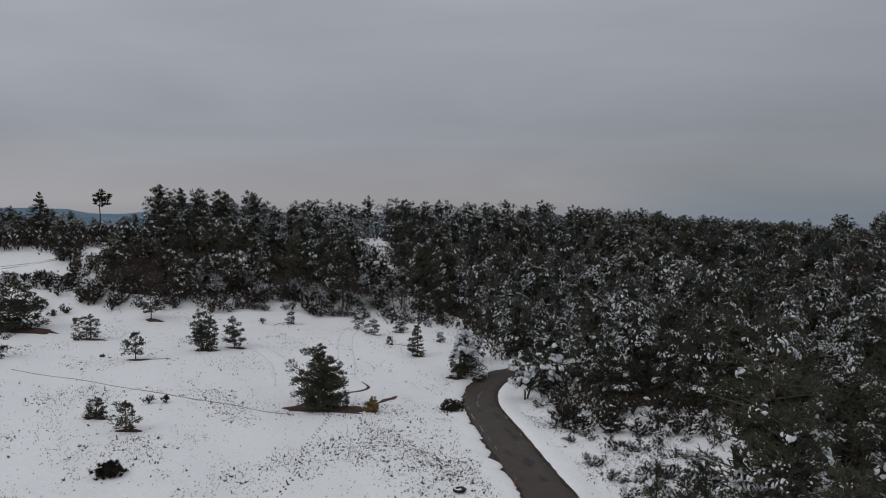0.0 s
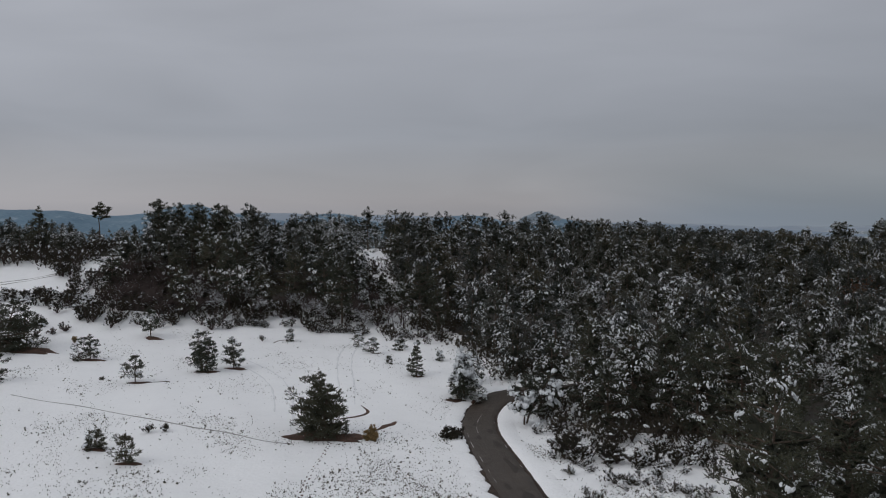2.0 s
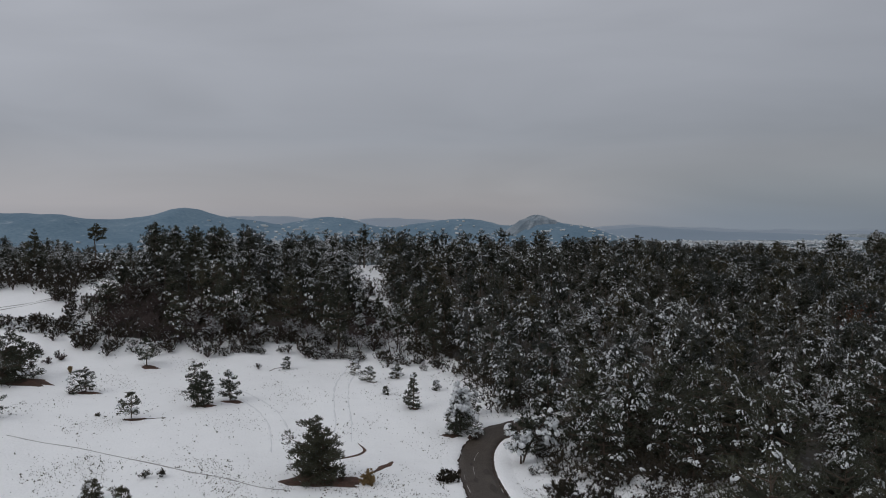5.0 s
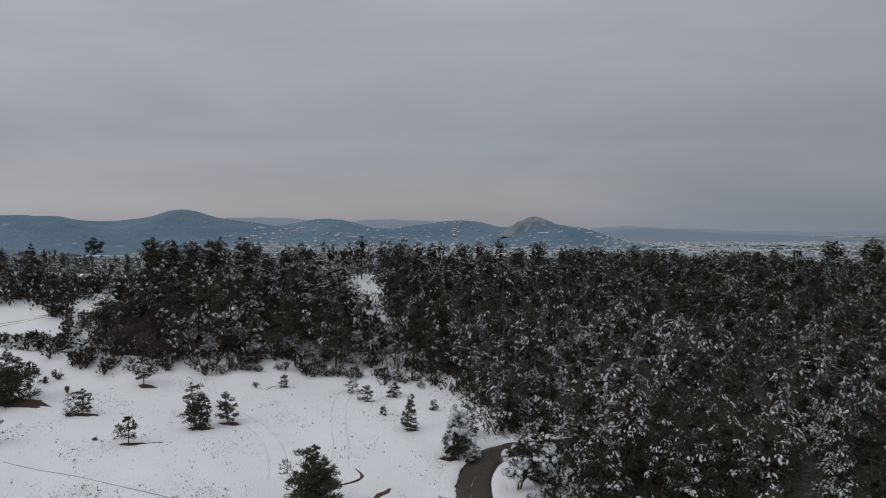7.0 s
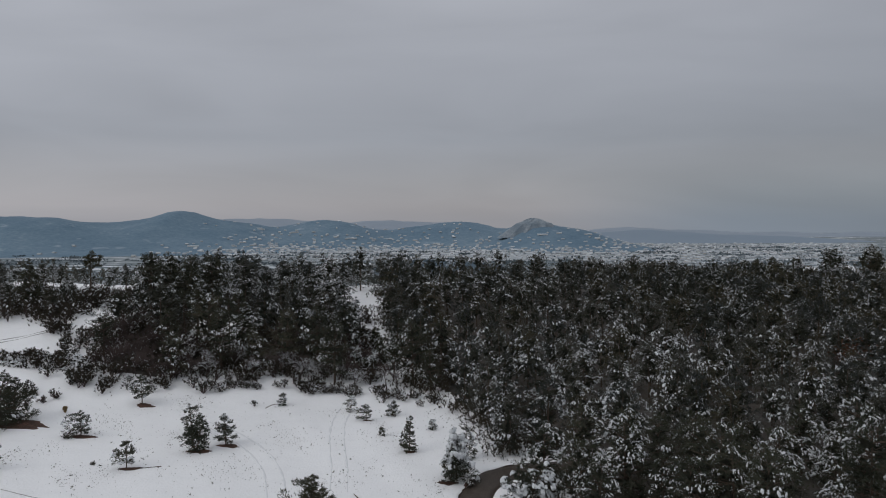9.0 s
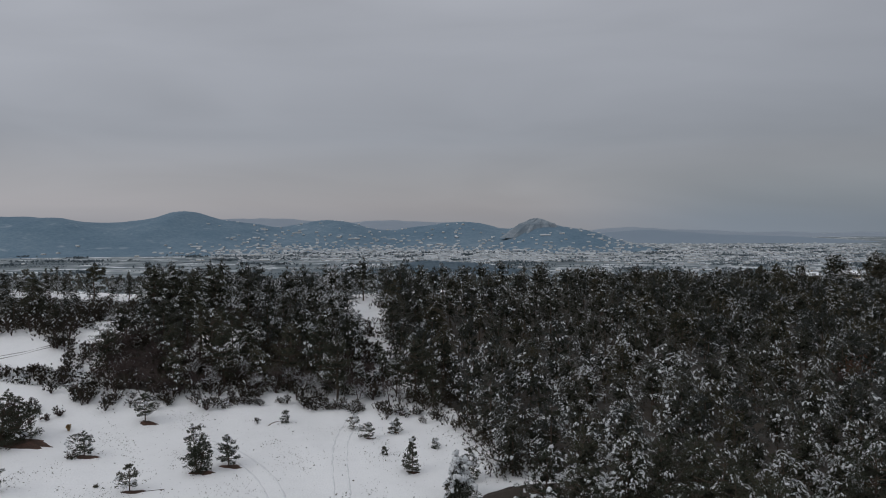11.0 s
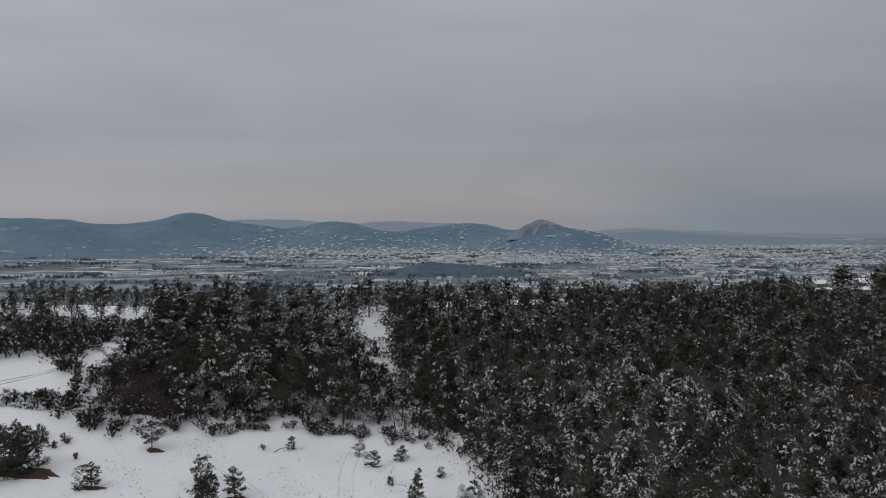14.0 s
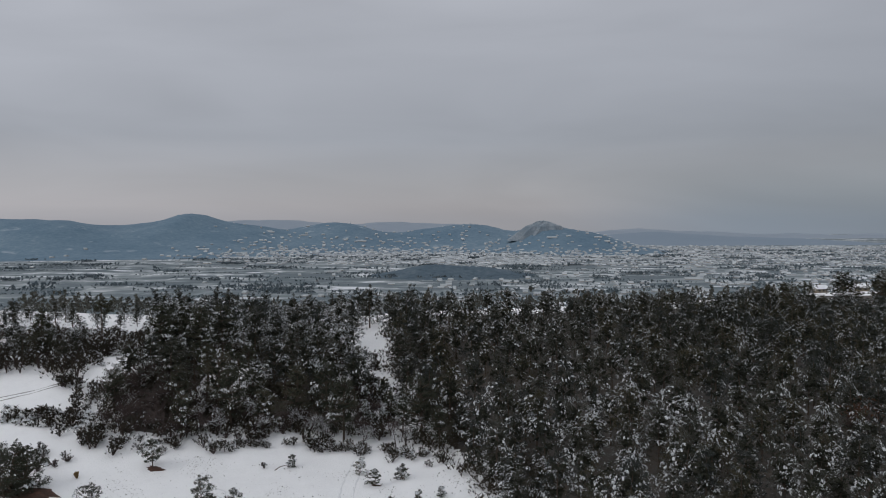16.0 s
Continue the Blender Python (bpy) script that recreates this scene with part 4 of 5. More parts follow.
# woods on the slope behind the crest and at its foot
sx, sy = rng.uniform(-0.62, 0.68, 2600), rng.uniform(0, 1, 2600) ** 1.4 * 520 + 190
sxx = sx * sy
ok = (sy > along(sxx, (-70, -35, -10, 16, 70, 113, 200), (124, 128, 148, 156, 192, 232, 280)) + 40) & (rng.uniform(size=2600) < 0.75)
sxx, sy = sxx[ok], sy[ok]
ss = rng.uniform(1.7, 3.0, len(sxx))
slope = np.stack([sxx, sy, terrain(sxx, sy) + ss * 1.1], -1)
knots = np.repeat(slope, 9, 0)
ss = np.repeat(ss, 9)
rise = rng.uniform(-0.7, 1.0, len(ss))
knots = knots + np.stack([rng.normal(size=len(ss)) * 0.5 * ss * (1.1 - rise) * 0.5, rng.normal(size=len(ss)) * 0.5 * ss * (1.1 - rise) * 0.5, rise * ss], -1)
lv, lf = sprays(rng, knots, np.tile((0.0, 0, 0.6), (len(ss), 1)), ss * 0.42, 6, 0.26, True)
tagged(new("slope_wood", mesh_of("slope_wood", lv, lf, [WOODS])), "pine wood on the slope that falls to the plain", "forest", kind="stuff")
# ---- bare trees, scrub and small things of the field ----
def bare_tree(seed, high, wide, forks=3, snow=0.4):
    """A leafless tree: a trunk that forks into limbs and twigs; snow lies along the upper limbs."""
    rng = np.random.default_rng(seed)
    limbs, twigs, ridge = [], [], []

    def grow(at, way, length, radius, depth):
        us = np.linspace(0, 1, 4)
        bend = rng.normal(size=3) * 0.12 * length
        line = at + way * length * us[:, None] + bend * (us ** 2)[:, None]
        limbs.append(tube(line, radius * (1 - 0.45 * us), 5 if depth == 0 else 3))
        if abs(way[2]) < 0.85 and depth and rng.uniform() < snow * 1.6:
            ridge.append((line + (0, 0, radius * 0.9), radius))
        if depth == forks:
            n = 5 if forks == 3 else 2
            c = line[-1] + rng.normal(size=(n, 3)) * 0.06 * length
            twigs.append((c, np.tile(way, (n, 1)), np.full(n, length * 0.9)))
            return
        for k in range(rng.integers(3, 5)):
            u = rng.uniform(0.45, 1.0) if k else 1.0
            turned = unit(way + rng.normal(size=3) * (0.55, 0.55, 0.34) + np.array((0, 0, 0.10)))
            grow(at + way * length * u + bend * u ** 2, turned, length * rng.uniform(0.55, 0.78), radius * 0.55, depth + 1)

    for stem in range(2 if wide > 0.5 * high else 1):
        tilt = unit(np.array((*rng.normal(size=2) * 0.3, 1.0)))
        grow(np.array((0.0, 0, -0.1)), tilt, high * 0.36, 0.016 * high + 0.02, 0)
    tc, tw, ts = (np.concatenate(q) for q in zip(*twigs))
    fine = sprays(rng, tc, tw, ts, 3, 0.035)
    top = [tube(line, r * 0.9 * np.array((0.5, 1, 1, 0.4)) + 0.012, 3) for line, r in ridge]
    return joined(limbs), fine, joined(top)


def bare_thing(name, seed, label, **form):
    limbs, fine, snow = bare_tree(seed, **form)
    top = tagged(new(name), label, "tree")
    child("trunk", mesh_of("trunk", *limbs, [TWIG], True), top)
    tagged(child("twig_spray", mesh_of("twig_spray", *fine, [TWIG]), top), kind="stuff")
    if len(snow[0]):
        tagged(child("snow_load", mesh_of("snow_load", *snow, [SNOW], True), top, "snow lying along the limbs"), kind="stuff")
    return top


BARE = [(-33.4, 101.5, 5.0, 3.4, 0.95, "bare spreading tree with snow along its limbs"), (-20.8, 104.6, 4.8, 3.0, 0.85, "bare snow-lined tree among scrub"),
        (-12.6, 103.8, 4.4, 2.6, 0.9, "bare many-limbed tree white with snow"), (-7.6, 104.5, 4.8, 1.6, 0.2, "thin bare tree at the foot of the glade"),
        (-6.2, 105.6, 5.6, 1.6, 0.2, "slender dark bare tree"), (-27.0, 103.0, 3.8, 2.4, 0.6, "low bare tree with snowy twigs"), (-30.2, 105.4, 4.6, 3.0, 0.9, "bare snow-lined tree before dark pines"),
        (-24.0, 106.2, 4.2, 2.6, 0.8, "bare snow-lined tree before dark pines"), (-17.6, 104.4, 4.4, 3.0, 0.9, "bare spreading tree with snow along its limbs"), (-15.0, 106.6, 4.0, 2.4, 0.8, "bare tree dusted with snow"), (-36.0, 103.4, 4.2, 2.8, 0.8, "bare tree with snow along its limbs")]
for i, (x, y, h, w, s, label) in enumerate(BARE):
    tree = bare_thing("bare_tree", 700 + i, label, high=h, wide=w, snow=s, forks=4)
    tree.matrix_basis = stand(x, y, i * 61)
random.seed(17)
patterns = [bare_thing("bare_tree", 720 + i, "reddish-brown leafless tree in a thicket", high=h, wide=2.0, snow=0.05) for i, h in enumerate((4.6, 5.4, 4.0))]
for x, y in ((-46, 99), (-44.2, 100.5), (-42.5, 99.3), (-45.3, 102.4), (-42.8, 102.6), (-40.6, 101.2), (-47.6, 103), (-39, 100.2), (-44, 104.6), (-37.5, 102.5), (-48.6, 106), (-41, 104.8), (-24.5, 104.8), (-30, 103.6), (-17, 105.5), (-47, 109), (-43.5, 108.5), (-38, 107), (-34.5, 106), (-29, 108), (-25, 109.5), (-21.5, 108), (-18.5, 111), (-13.4, 110.8), (-14.5, 113.4), (-12.0, 113.0), (-14.9, 108.4), (-12.8, 107.2), (-10.2, 109.5), (-14.2, 117.0), (-8.6, 107.4), (-45, 113), (-49, 112), (-27, 113.5), (-22, 114.5), (-16.5, 116)):
    place(random.choice(patterns), x, y, random.uniform(0, 360), random.uniform(0.8, 1.15), group="brown thicket")
for _ in range(26):
    place(random.choice(patterns), random.uniform(-49, -36), random.uniform(98.5, 112), random.uniform(0, 360), random.uniform(0.7, 1.1), group="brown thicket")
for ob in patterns:
    gone(ob)


def shrub(seed, high, wide, snow, leafy=1.0):
    """A low shrub: many bent stems from the root, leafy sprays and snow caps."""
    rng = np.random.default_rng(seed)
    stems, c, w = [], [], []
    for k in range(11):
        a, out = rng.uniform(0, 6.28), rng.uniform(0.15, 1.0)
        tip = np.array((math.cos(a) * wide * out, math.sin(a) * wide * out, high * (1 - 0.45 * out ** 2) * rng.uniform(0.75, 1.1)))
        us = np.array((0, 0.5, 1.0))
        line = np.stack([tip[0] * us ** 1.4, tip[1] * us ** 1.4, tip[2] * us ** 0.8 - 0.08 * (us == 0)], 1)
        stems.append(tube(line, (0.02 + 0.01 * high) * (1 - 0.8 * us), 3))
        for s in rng.uniform(0.12 if leafy > 2 else 0.4, 1.0, 4 if leafy < 3 else 7):
            c.append(np.array([np.interp(s, us, line[:, q]) for q in range(3)]) + rng.normal(size=3) * 0.10 * wide)
            w.append(unit(tip + np.array((0, 0, 0.3))))
    if leafy > 4.5:
        # close mounds are filled right through
        fill = unit(rng.normal(size=(70, 3))) * rng.uniform(0.3, 0.95, (70, 1)) * (wide, wide, high)
        c += list(np.abs(fill) * (np.sign(fill) * (1, 1, 0) + (0, 0, 1)))
        w += list(unit(fill + np.array((0, 0, 0.4))))
    c, w = np.array(c), np.array(w)
    c[:, 2] = np.maximum(c[:, 2], 0.08)
    size = np.full(len(c), 0.16 + 0.11 * wide)
    hold = np.flatnonzero(rng.uniform(size=len(c)) < snow)
    caps = pads(rng, c[hold] + (0, 0, 0.07 + 0.04 * wide), w[hold], (0.07 + 0.045 * wide) * rng.uniform(0.6, 1.4, len(hold)), 6)
    return joined(stems), sprays(rng, c, w, size, max(3, round(11 * leafy)), 0.09, True), caps


def shrub_thing(name, seed, label, mat=None, **form):
    stems, leaf, snow = shrub(seed, **form)
    top = tagged(new(name), label, "shrub")
    child("stem", mesh_of("stem", *stems, [TWIG], True), top)
    tagged(child("foliage", mesh_of("foliage", *leaf, [mat or SCRUB]), top), kind="stuff")
    if len(snow[0]):
        tagged(child("snow_load", mesh_of("snow_load", *snow, [SNOW], True), top, "snow caps on the twigs"), kind="stuff")
    return top


SHRUBS = [
    # x, y, height, reach, snow, leaf, material, label
    (-19.6, 39.9, 0.8, 0.95, 0.02, 8.0, SCRUB, "dark dead bush matted on the snow"), (-23.6, 55.0, 0.6, 0.8, 0.15, 0.8, SCRUB, "low ragged scrub in the snow"),
    (-22.4, 55.3, 0.6, 0.7, 0.1, 0.9, SCRUB, "low ragged scrub in the snow"), (-6.1, 56.8, 1.1, 0.7, 0.0, 8.0, TAN, "clump of tan dry grass"),
    (0.5, 58.3, 1.0, 1.1, 0.08, 5.0, SCRUB, "dark rounded bush beside the road"), (-46.8, 88.2, 0.8, 0.55, 0.0, 3.5, TAN, "clump of pale dry grass"),
    (-24.7, 94.5, 0.8, 0.7, 0.1, 0.8, SCRUB, "small thorny shrub in the snow"), (-35.2, 71.5, 0.3, 0.35, 0.0, 1.0, STRAW, "small dry grass tuft in snow"),
    (-41.8, 79.2, 0.9, 1.1, 0.25, 1.1, SCRUB, "low scrub at the foot of a young pine"), (-27.2, 77.6, 0.7, 0.8, 0.2, 1.0, SCRUB, "scrub beside a bushy pine"),
    (3.5, 71.9, 0.5, 0.7, 0.4, 1.0, SCRUB, "snowed-up bramble at the road bend"), (2.4, 75.6, 0.7, 0.9, 0.5, 1.0, SCRUB, "snowy bramble under the pines"),
    (10.0, 52.8, 0.9, 1.3, 0.4, 3.0, SCRUB, "dark bramble half under snow beside the road"), (12.2, 52.0, 1.0, 1.5, 0.45, 3.0, SCRUB, "snow-capped bramble thicket beside the forest"),
    (14.4, 51.4, 0.9, 1.4, 0.5, 3.0, SCRUB, "snow-capped bramble thicket beside the forest"), (15.0, 48.6, 0.6, 1.0, 0.5, 1.0, SCRUB, "flattened bramble under snow"),
    (11.6, 47.6, 1.1, 1.1, 0.35, 1.2, SCRUB, "dark bramble in the snow"), (12.1, 40.9, 1.5, 1.2, 0.3, 1.3, SCRUB, "bushy shrub dusted with snow"),
    (8.7, 54.6, 1.0, 0.9, 0.4, 1.0, SCRUB, "bramble at the forest edge"), (13.6, 43.8, 0.6, 0.8, 0.5, 1.0, SCRUB, "snowy low shrub beside the road"),
    (16.2, 45.6, 0.6, 0.8, 0.6, 1.0, SCRUB, "shrub bowed under snow"), (8.0, 60.8, 0.8, 1.0, 0.5, 0.9, SCRUB, "low scrub under the forked pine"),
    (9.4, 62.5, 0.9, 1.1, 0.45, 0.9, SCRUB, "low scrub under the forked pine"), (10.8, 57.2, 1.3, 1.3, 0.4, 1.1, SCRUB, "shrub at the forest edge"),
    (10.0, 44.6, 0.5, 0.7, 0.3, 0.9, STRAW, "flattened dry grass in the snow"), (8.9, 49.2, 0.45, 0.6, 0.3, 0.9, STRAW, "dry grass beside the road"),
    (10.3, 38.6, 0.9, 1.0, 0.35, 1.1, SCRUB, "low shrub beside the road"),
]
SHRUBS += [(x, y, 0.7, 1.0, 0.15, 2.5, TWIG, "low bank of brown dead bracken") for x, y in ((-53.2, 87.2), (-52.0, 89.0), (-50.9, 90.6), (-49.8, 92.0))]
for i, (x, y, h, w, s, leafy, mat, label) in enumerate(SHRUBS):
    thing = shrub_thing("dry_grass_clump" if mat in (STRAW, TAN) else "shrub", 800 + i, label, mat, high=h, wide=w, snow=s, leafy=leafy)
    thing.matrix_basis = stand(x, y, i * 47)

random.seed(23)
SCRUB_FORMS = ((1.2, 1.3, 0.24, 1.6, "snow-capped scrub at the wood's edge"), (1.6, 1.5, 0.14, 2.0, "dark scrub with patches of snow"),
                                                     (0.9, 1.2, 0.4, 1.2, "low scrub nearly buried in snow"), (2.2, 1.6, 0.14, 1.7, "tall dark evergreen shrub"))
patterns = [shrub_thing("shrub", 850 + i, label, high=h, wide=w, snow=s, leafy=l) for i, (h, w, s, l, label) in enumerate(SCRUB_FORMS)]


def scatter(count, corners, choice, size=(0.7, 1.2), group="scrub"):
    """Scrub strewn along a line of points with a given half width."""
    line = rounded([c[:2] for c in corners], 0.5)
    half_width = corners[0][2]
    for _ in range(count):
        x, y = random.choice(line) + np.array((random.gauss(0, half_width * 0.5), random.gauss(0, half_width * 0.5)))
        place(patterns[random.choice(choice)], float(x), float(y), random.uniform(0, 360), random.uniform(*size), group=group)


scatter(62, [(-46, 96.2, 1.7), (-40, 97), (-33, 98.6), (-26, 100.6), (-19, 102.3), (-12, 101.8), (-8, 101.5)], (0, 0, 1, 2, 2, 3))
scatter(16, [(-9, 100.2, 1.6), (-6, 101.5), (-3, 101.8), (1, 98.5)], (0, 1, 2))
scatter(34, [(-62, 100.5, 2.2), (-56, 101.5), (-52, 98), (-47, 95.5)], (0, 1, 1, 3, 3))
scatter(15, [(-60, 109.5, 1.8), (-56.5, 108.5), (-53.5, 105)], (3, 1, 3, 0), (0.9, 1.4))
scatter(14, [(-60, 94, 1.6), (-57, 91.5), (-52, 92)], (0, 2, 1))
scatter(26, [(-52, 108, 2.6), (-51, 116), (-52, 124), (-55, 132)], (1, 3, 0))
scatter(14, [(-11, 112, 1.8), (-11.5, 120), (-13, 128), (-15, 134)], (0, 1, 2, 3))
scatter(9, [(13, 57.5, 1.0), (17, 58.5), (20, 57)], (0, 1, 1))
scatter(5, [(15, 54, 1.5), (18, 50), (17, 45)], (2, 2, 0), (0.5, 0.8))
scatter(14, [(9.5, 53.6, 1.0), (12, 52.6), (15.5, 51)], (0, 1, 2, 1))
scatter(12, [(9, 70, 1.3), (9.5, 64), (10.5, 59.5)], (0, 1, 2))
scatter(44, [(9.5, 53, 2.6), (11, 50), (13, 47), (14.5, 43), (13.5, 40)], (2, 2, 0, 2), (0.28, 0.62))
scatter(12, [(9.4, 46, 0.5), (10.4, 42), (11, 39.5)], (2, 0), (0.25, 0.5))
scatter(14, [(17.2, 56.5, 1.6), (18.8, 54), (19, 50)], (2, 0, 2), (0.7, 1.1))
scatter(22, [(-10.5, 106, 2.2), (-11.5, 112), (-12, 118), (-13, 123)], (0, 1, 3, 2), (0.8, 1.5))
for ob in patterns:
    gone(ob)

# the scrub too far off to be told apart, joined
def scrub_bank(count, corners, label, choice, size=(0.7, 1.2)):
    line, groups = rounded([c[:2] for c in corners], 0.5), ([], [], [])
    forms = [shrub(870 + i, h, w, s, l * 0.5) for i, (h, w, s, l, _) in enumerate(SCRUB_FORMS)]
    for _ in range(count):
        x, y = random.choice(line) + np.array((random.gauss(0, corners[0][2] * 0.5), random.gauss(0, corners[0][2] * 0.5)))
        a, k = random.uniform(0, 6.28), random.uniform(*size)
        turn = np.array(((math.cos(a), -math.sin(a), 0), (math.sin(a), math.cos(a), 0), (0, 0, 1))) * k
        for (v, f), group in zip(forms[random.choice(choice)], groups):
            group.append((v @ turn.T + (x, y, float(terrain(x, y)) - 0.05), f))
    made = [joined(g) for g in groups]
    v, f = joined(made)
    tagged(new("scrub", mesh_of("scrub", v, f, [TWIG, SCRUB, SNOW], False, np.repeat((0, 1, 2), [len(g[1]) for g in made]))), label, "scrub", kind="stuff")


scrub_bank(150, [(-80, 137, 5.5), (-70, 132), (-62, 134), (-56, 138)], "snow-dusted scrub scattered over the heath", (0, 1, 2, 1, 3))
scrub_bank(60, [(-68, 121, 4.5), (-60, 125), (-54, 124)], "dark scrub on the bank beside the track", (0, 1, 1, 3), (0.8, 1.5))

scrub_bank(46, [(-49, 98.5, 2.0), (-44, 100), (-38, 101.5), (-31, 102.5), (-24, 104.5)], "dark scrub tangled along the wood's foot", (0, 1, 1, 3, 2), (0.8, 1.4))

scrub_bank(150, [(-66, 142, 6.0), (-56, 140), (-46, 143), (-36, 146), (-28, 150)], "snow-dusted scrub between the woods on the crest", (0, 1, 2, 1, 3))

scrub_bank(46, [(-84, 113, 2.6), (-74, 113.5), (-66, 114.5), (-61, 116)], "dark evergreen scrub above the track", (1, 3, 3), (1.0, 1.7))

# heath on the bank above the track: knee-high twigs and snow
rng = np.random.default_rng(47)
kx, ky = rng.uniform(-92, -47, 11000), rng.uniform(99, 148, 11000)
far_from_track = np.abs((ky - 106.5) - (kx + 65) * 0.8) > 4.0
ok = far_from_track & (kx < -49 + 0.1 * (ky - 100)) & ((ky > 117) | (ky < 103)) & (np.sin(kx * 0.7) + np.sin(ky * 0.5 + kx * 0.2) > -0.9)
kx, ky = kx[ok], ky[ok]
ks = rng.uniform(0.3, 0.9, len(kx))
kc = np.stack([kx, ky, terrain(kx, ky) + ks * 0.35], -1)
hv, hf = sprays(rng, kc, np.tile((0.0, 0, 0.7), (len(kx), 1)), ks * 0.8, 7, 0.15, True)
pv, pf = pads(rng, kc[::3] + (0, 0, 0.2), np.tile((1.0, 0.3, 0), (len(kx[::3]), 1)), ks[::3] * 0.5, 5, 1)
v, f = joined([(hv, hf), (pv, pf)])
tagged(new("heath", mesh_of("heath", v, f, [SCRUB, SNOW], False, np.repeat((0, 1), (len(hf), len(pf))))), "knee-high snow-dusted scrub on the bank", "scrub", kind="stuff")

# the tall umbrella-topped pine over the bank
seedling = pine_thing("umbrella_pine", 903, "tall lone pine with a bare trunk and a small flat crown", high=9.4, wide=1.9, clear=0.74, snow=0.1, round_top=0.9, blades=9, tuft=0.34, gap=0.4, tufts=6)
seedling.matrix_basis = stand(-63.5, 129.8, 40)
for i, (x, y, h, w) in enumerate(((112.5, 238, 9.8, 3.2), (119, 234, 10.8, 3.0), (143, 256, 12.6, 5.6), (157.5, 258, 13.6, 5.4), (163, 262, 12.0, 4.8), (107, 236, 9.0, 2.6))):
    big = pine_thing("stone_pine", 910 + i, "broad round-crowned pine on the hill's far shoulder", high=h, wide=w, clear=0.15, snow=0.2, round_top=0.8, blades=6, tuft=0.40, gap=0.8, tufts=8, wide_blade=0.18, pad=0.2, arms=7, heart=0.6, flat=0.7)
    big.matrix_basis = stand(x, y, 50 * i)

# slim pines with bare trunks around the clearing in the left wood
for i, (x, y, h) in enumerate(((-39.5, 110.5, 8.4), (-37.4, 109.6, 8.8), (-34.6, 111, 8.6), (-32.4, 109.8, 8.2), (-31.6, 112.4, 8.8), (-38.4, 113.2, 8.0))):
    slim = pine_thing("slim_pine", 930 + i, "slim pine with a long bare trunk", high=h, wide=1.8, clear=0.48, snow=0.12, round_top=0.5, blades=8, tuft=0.36, gap=0.7, tufts=5)
    slim.matrix_basis = stand(x, y, 70 * i)

# taller pines that stand out over the left wood, and young ones that close the foot of the glade
for i, (x, y, h, w, c, snow, label) in enumerate((
        (-47.6, 117.5, 11.6, 3.2, 0.35, 0.2, "tall pine standing out over the wood, dusted with snow"), (-45.0, 119.5, 10.6, 2.8, 0.4, 0.15, "tall dark pine over the wood"), (-41.5, 119.0, 11.0, 3.0, 0.35, 0.15, "tall dark pine over the wood"), (-38.6, 121.5, 10.6, 3.0, 0.35, 0.15, "tall dark pine over the wood"),
        (-69.6, 121.0, 8.6, 2.6, 0.1, 0.05, "tall dark pointed pine above the track"),
        (-12.6, 108.6, 4.6, 2.0, 0.1, 0.3, "young snow-dusted pine at the foot of the glade"), (-9.4, 111.4, 5.2, 2.1, 0.1, 0.35, "young snow-dusted pine at the foot of the glade"),
        (-13.4, 114.2, 4.2, 1.9, 0.1, 0.3, "young pine in the glade dusted with snow"), (-10.6, 117.5, 4.0, 1.8, 0.1, 0.4, "young pine in the glade dusted with snow"),
        (-13.8, 121.0, 3.4, 1.7, 0.1, 0.3, "young pine in the glade dusted with snow"), (-6.8, 108.0, 6.4, 2.2, 0.3, 0.2, "thin young pine at the foot of the glade"))):
    extra = pine_thing("pine_tree", 945 + i, label, high=h, wide=w, clear=c, snow=snow, round_top=0.6 if h > 9 else 0.1, form=0.8, blades=8, tuft=0.34, gap=0.5, tufts=8, wide_blade=0.085, heart=0.5, arms=5.2, flat=0.5, pad=0.14)
    extra.matrix_basis = stand(x, y, 83 * i)

# ---- dead grass poking through the snow ----
rng = np.random.default_rng(41)
n = 420000
tx, ty = rng.uniform(-46, 17, n), rng.uniform(34, 96, n)
blot = np.sin(tx * 0.55 + 1.7 * np.sin(ty * 0.21)) + np.sin(ty * 0.47 + 1.1 * np.sin(tx * 0.33)) + 0.6 * np.sin(tx * 1.3 + ty * 0.9) + 0.8 * np.sin(tx * 2.6 + 2 * np.sin(ty * 0.8)) * np.sin(ty * 1.7 + tx)
wish = np.clip(0.035 + 0.075 * blot, 0.008, 1) * (0.35 + 0.65 * (ty < 60))
wish = wish + 0.48 * np.clip(0.6 + 0.35 * blot, 0.2, 2) * np.exp(-((tx + 2.0) / 3.8) ** 2 - ((ty - 46.5) / 7.0) ** 2) + 0.26 * np.clip(0.5 + 0.5 * blot, 0.1, 2) * np.exp(-((tx - 11) / 3.4) ** 2 - ((ty - 47) / 7) ** 2)
ok = (rng.uniform(size=n) < wish) & (from_road(tx, ty) > 2.5) & (tx > -0.62 * ty - 4)
tx, ty = tx[ok], ty[ok]
size = rng.uniform(0.03, 0.075, len(tx)) * (1 + 1.5 * (rng.uniform(size=len(tx)) < 0.08))
roots = np.stack([tx, ty, terrain(tx, ty) + 0.02], -1)
gv, gf = sprays(rng, roots, np.tile((0.0, 0, 0.5), (len(tx), 1)), size * 1.25, 5, 0.3, True)
tagged(new("dead_grass", mesh_of("dead_grass", gv, gf, [STRAW])), "dry brown grass tips poking through the snow", "grass", kind="stuff")


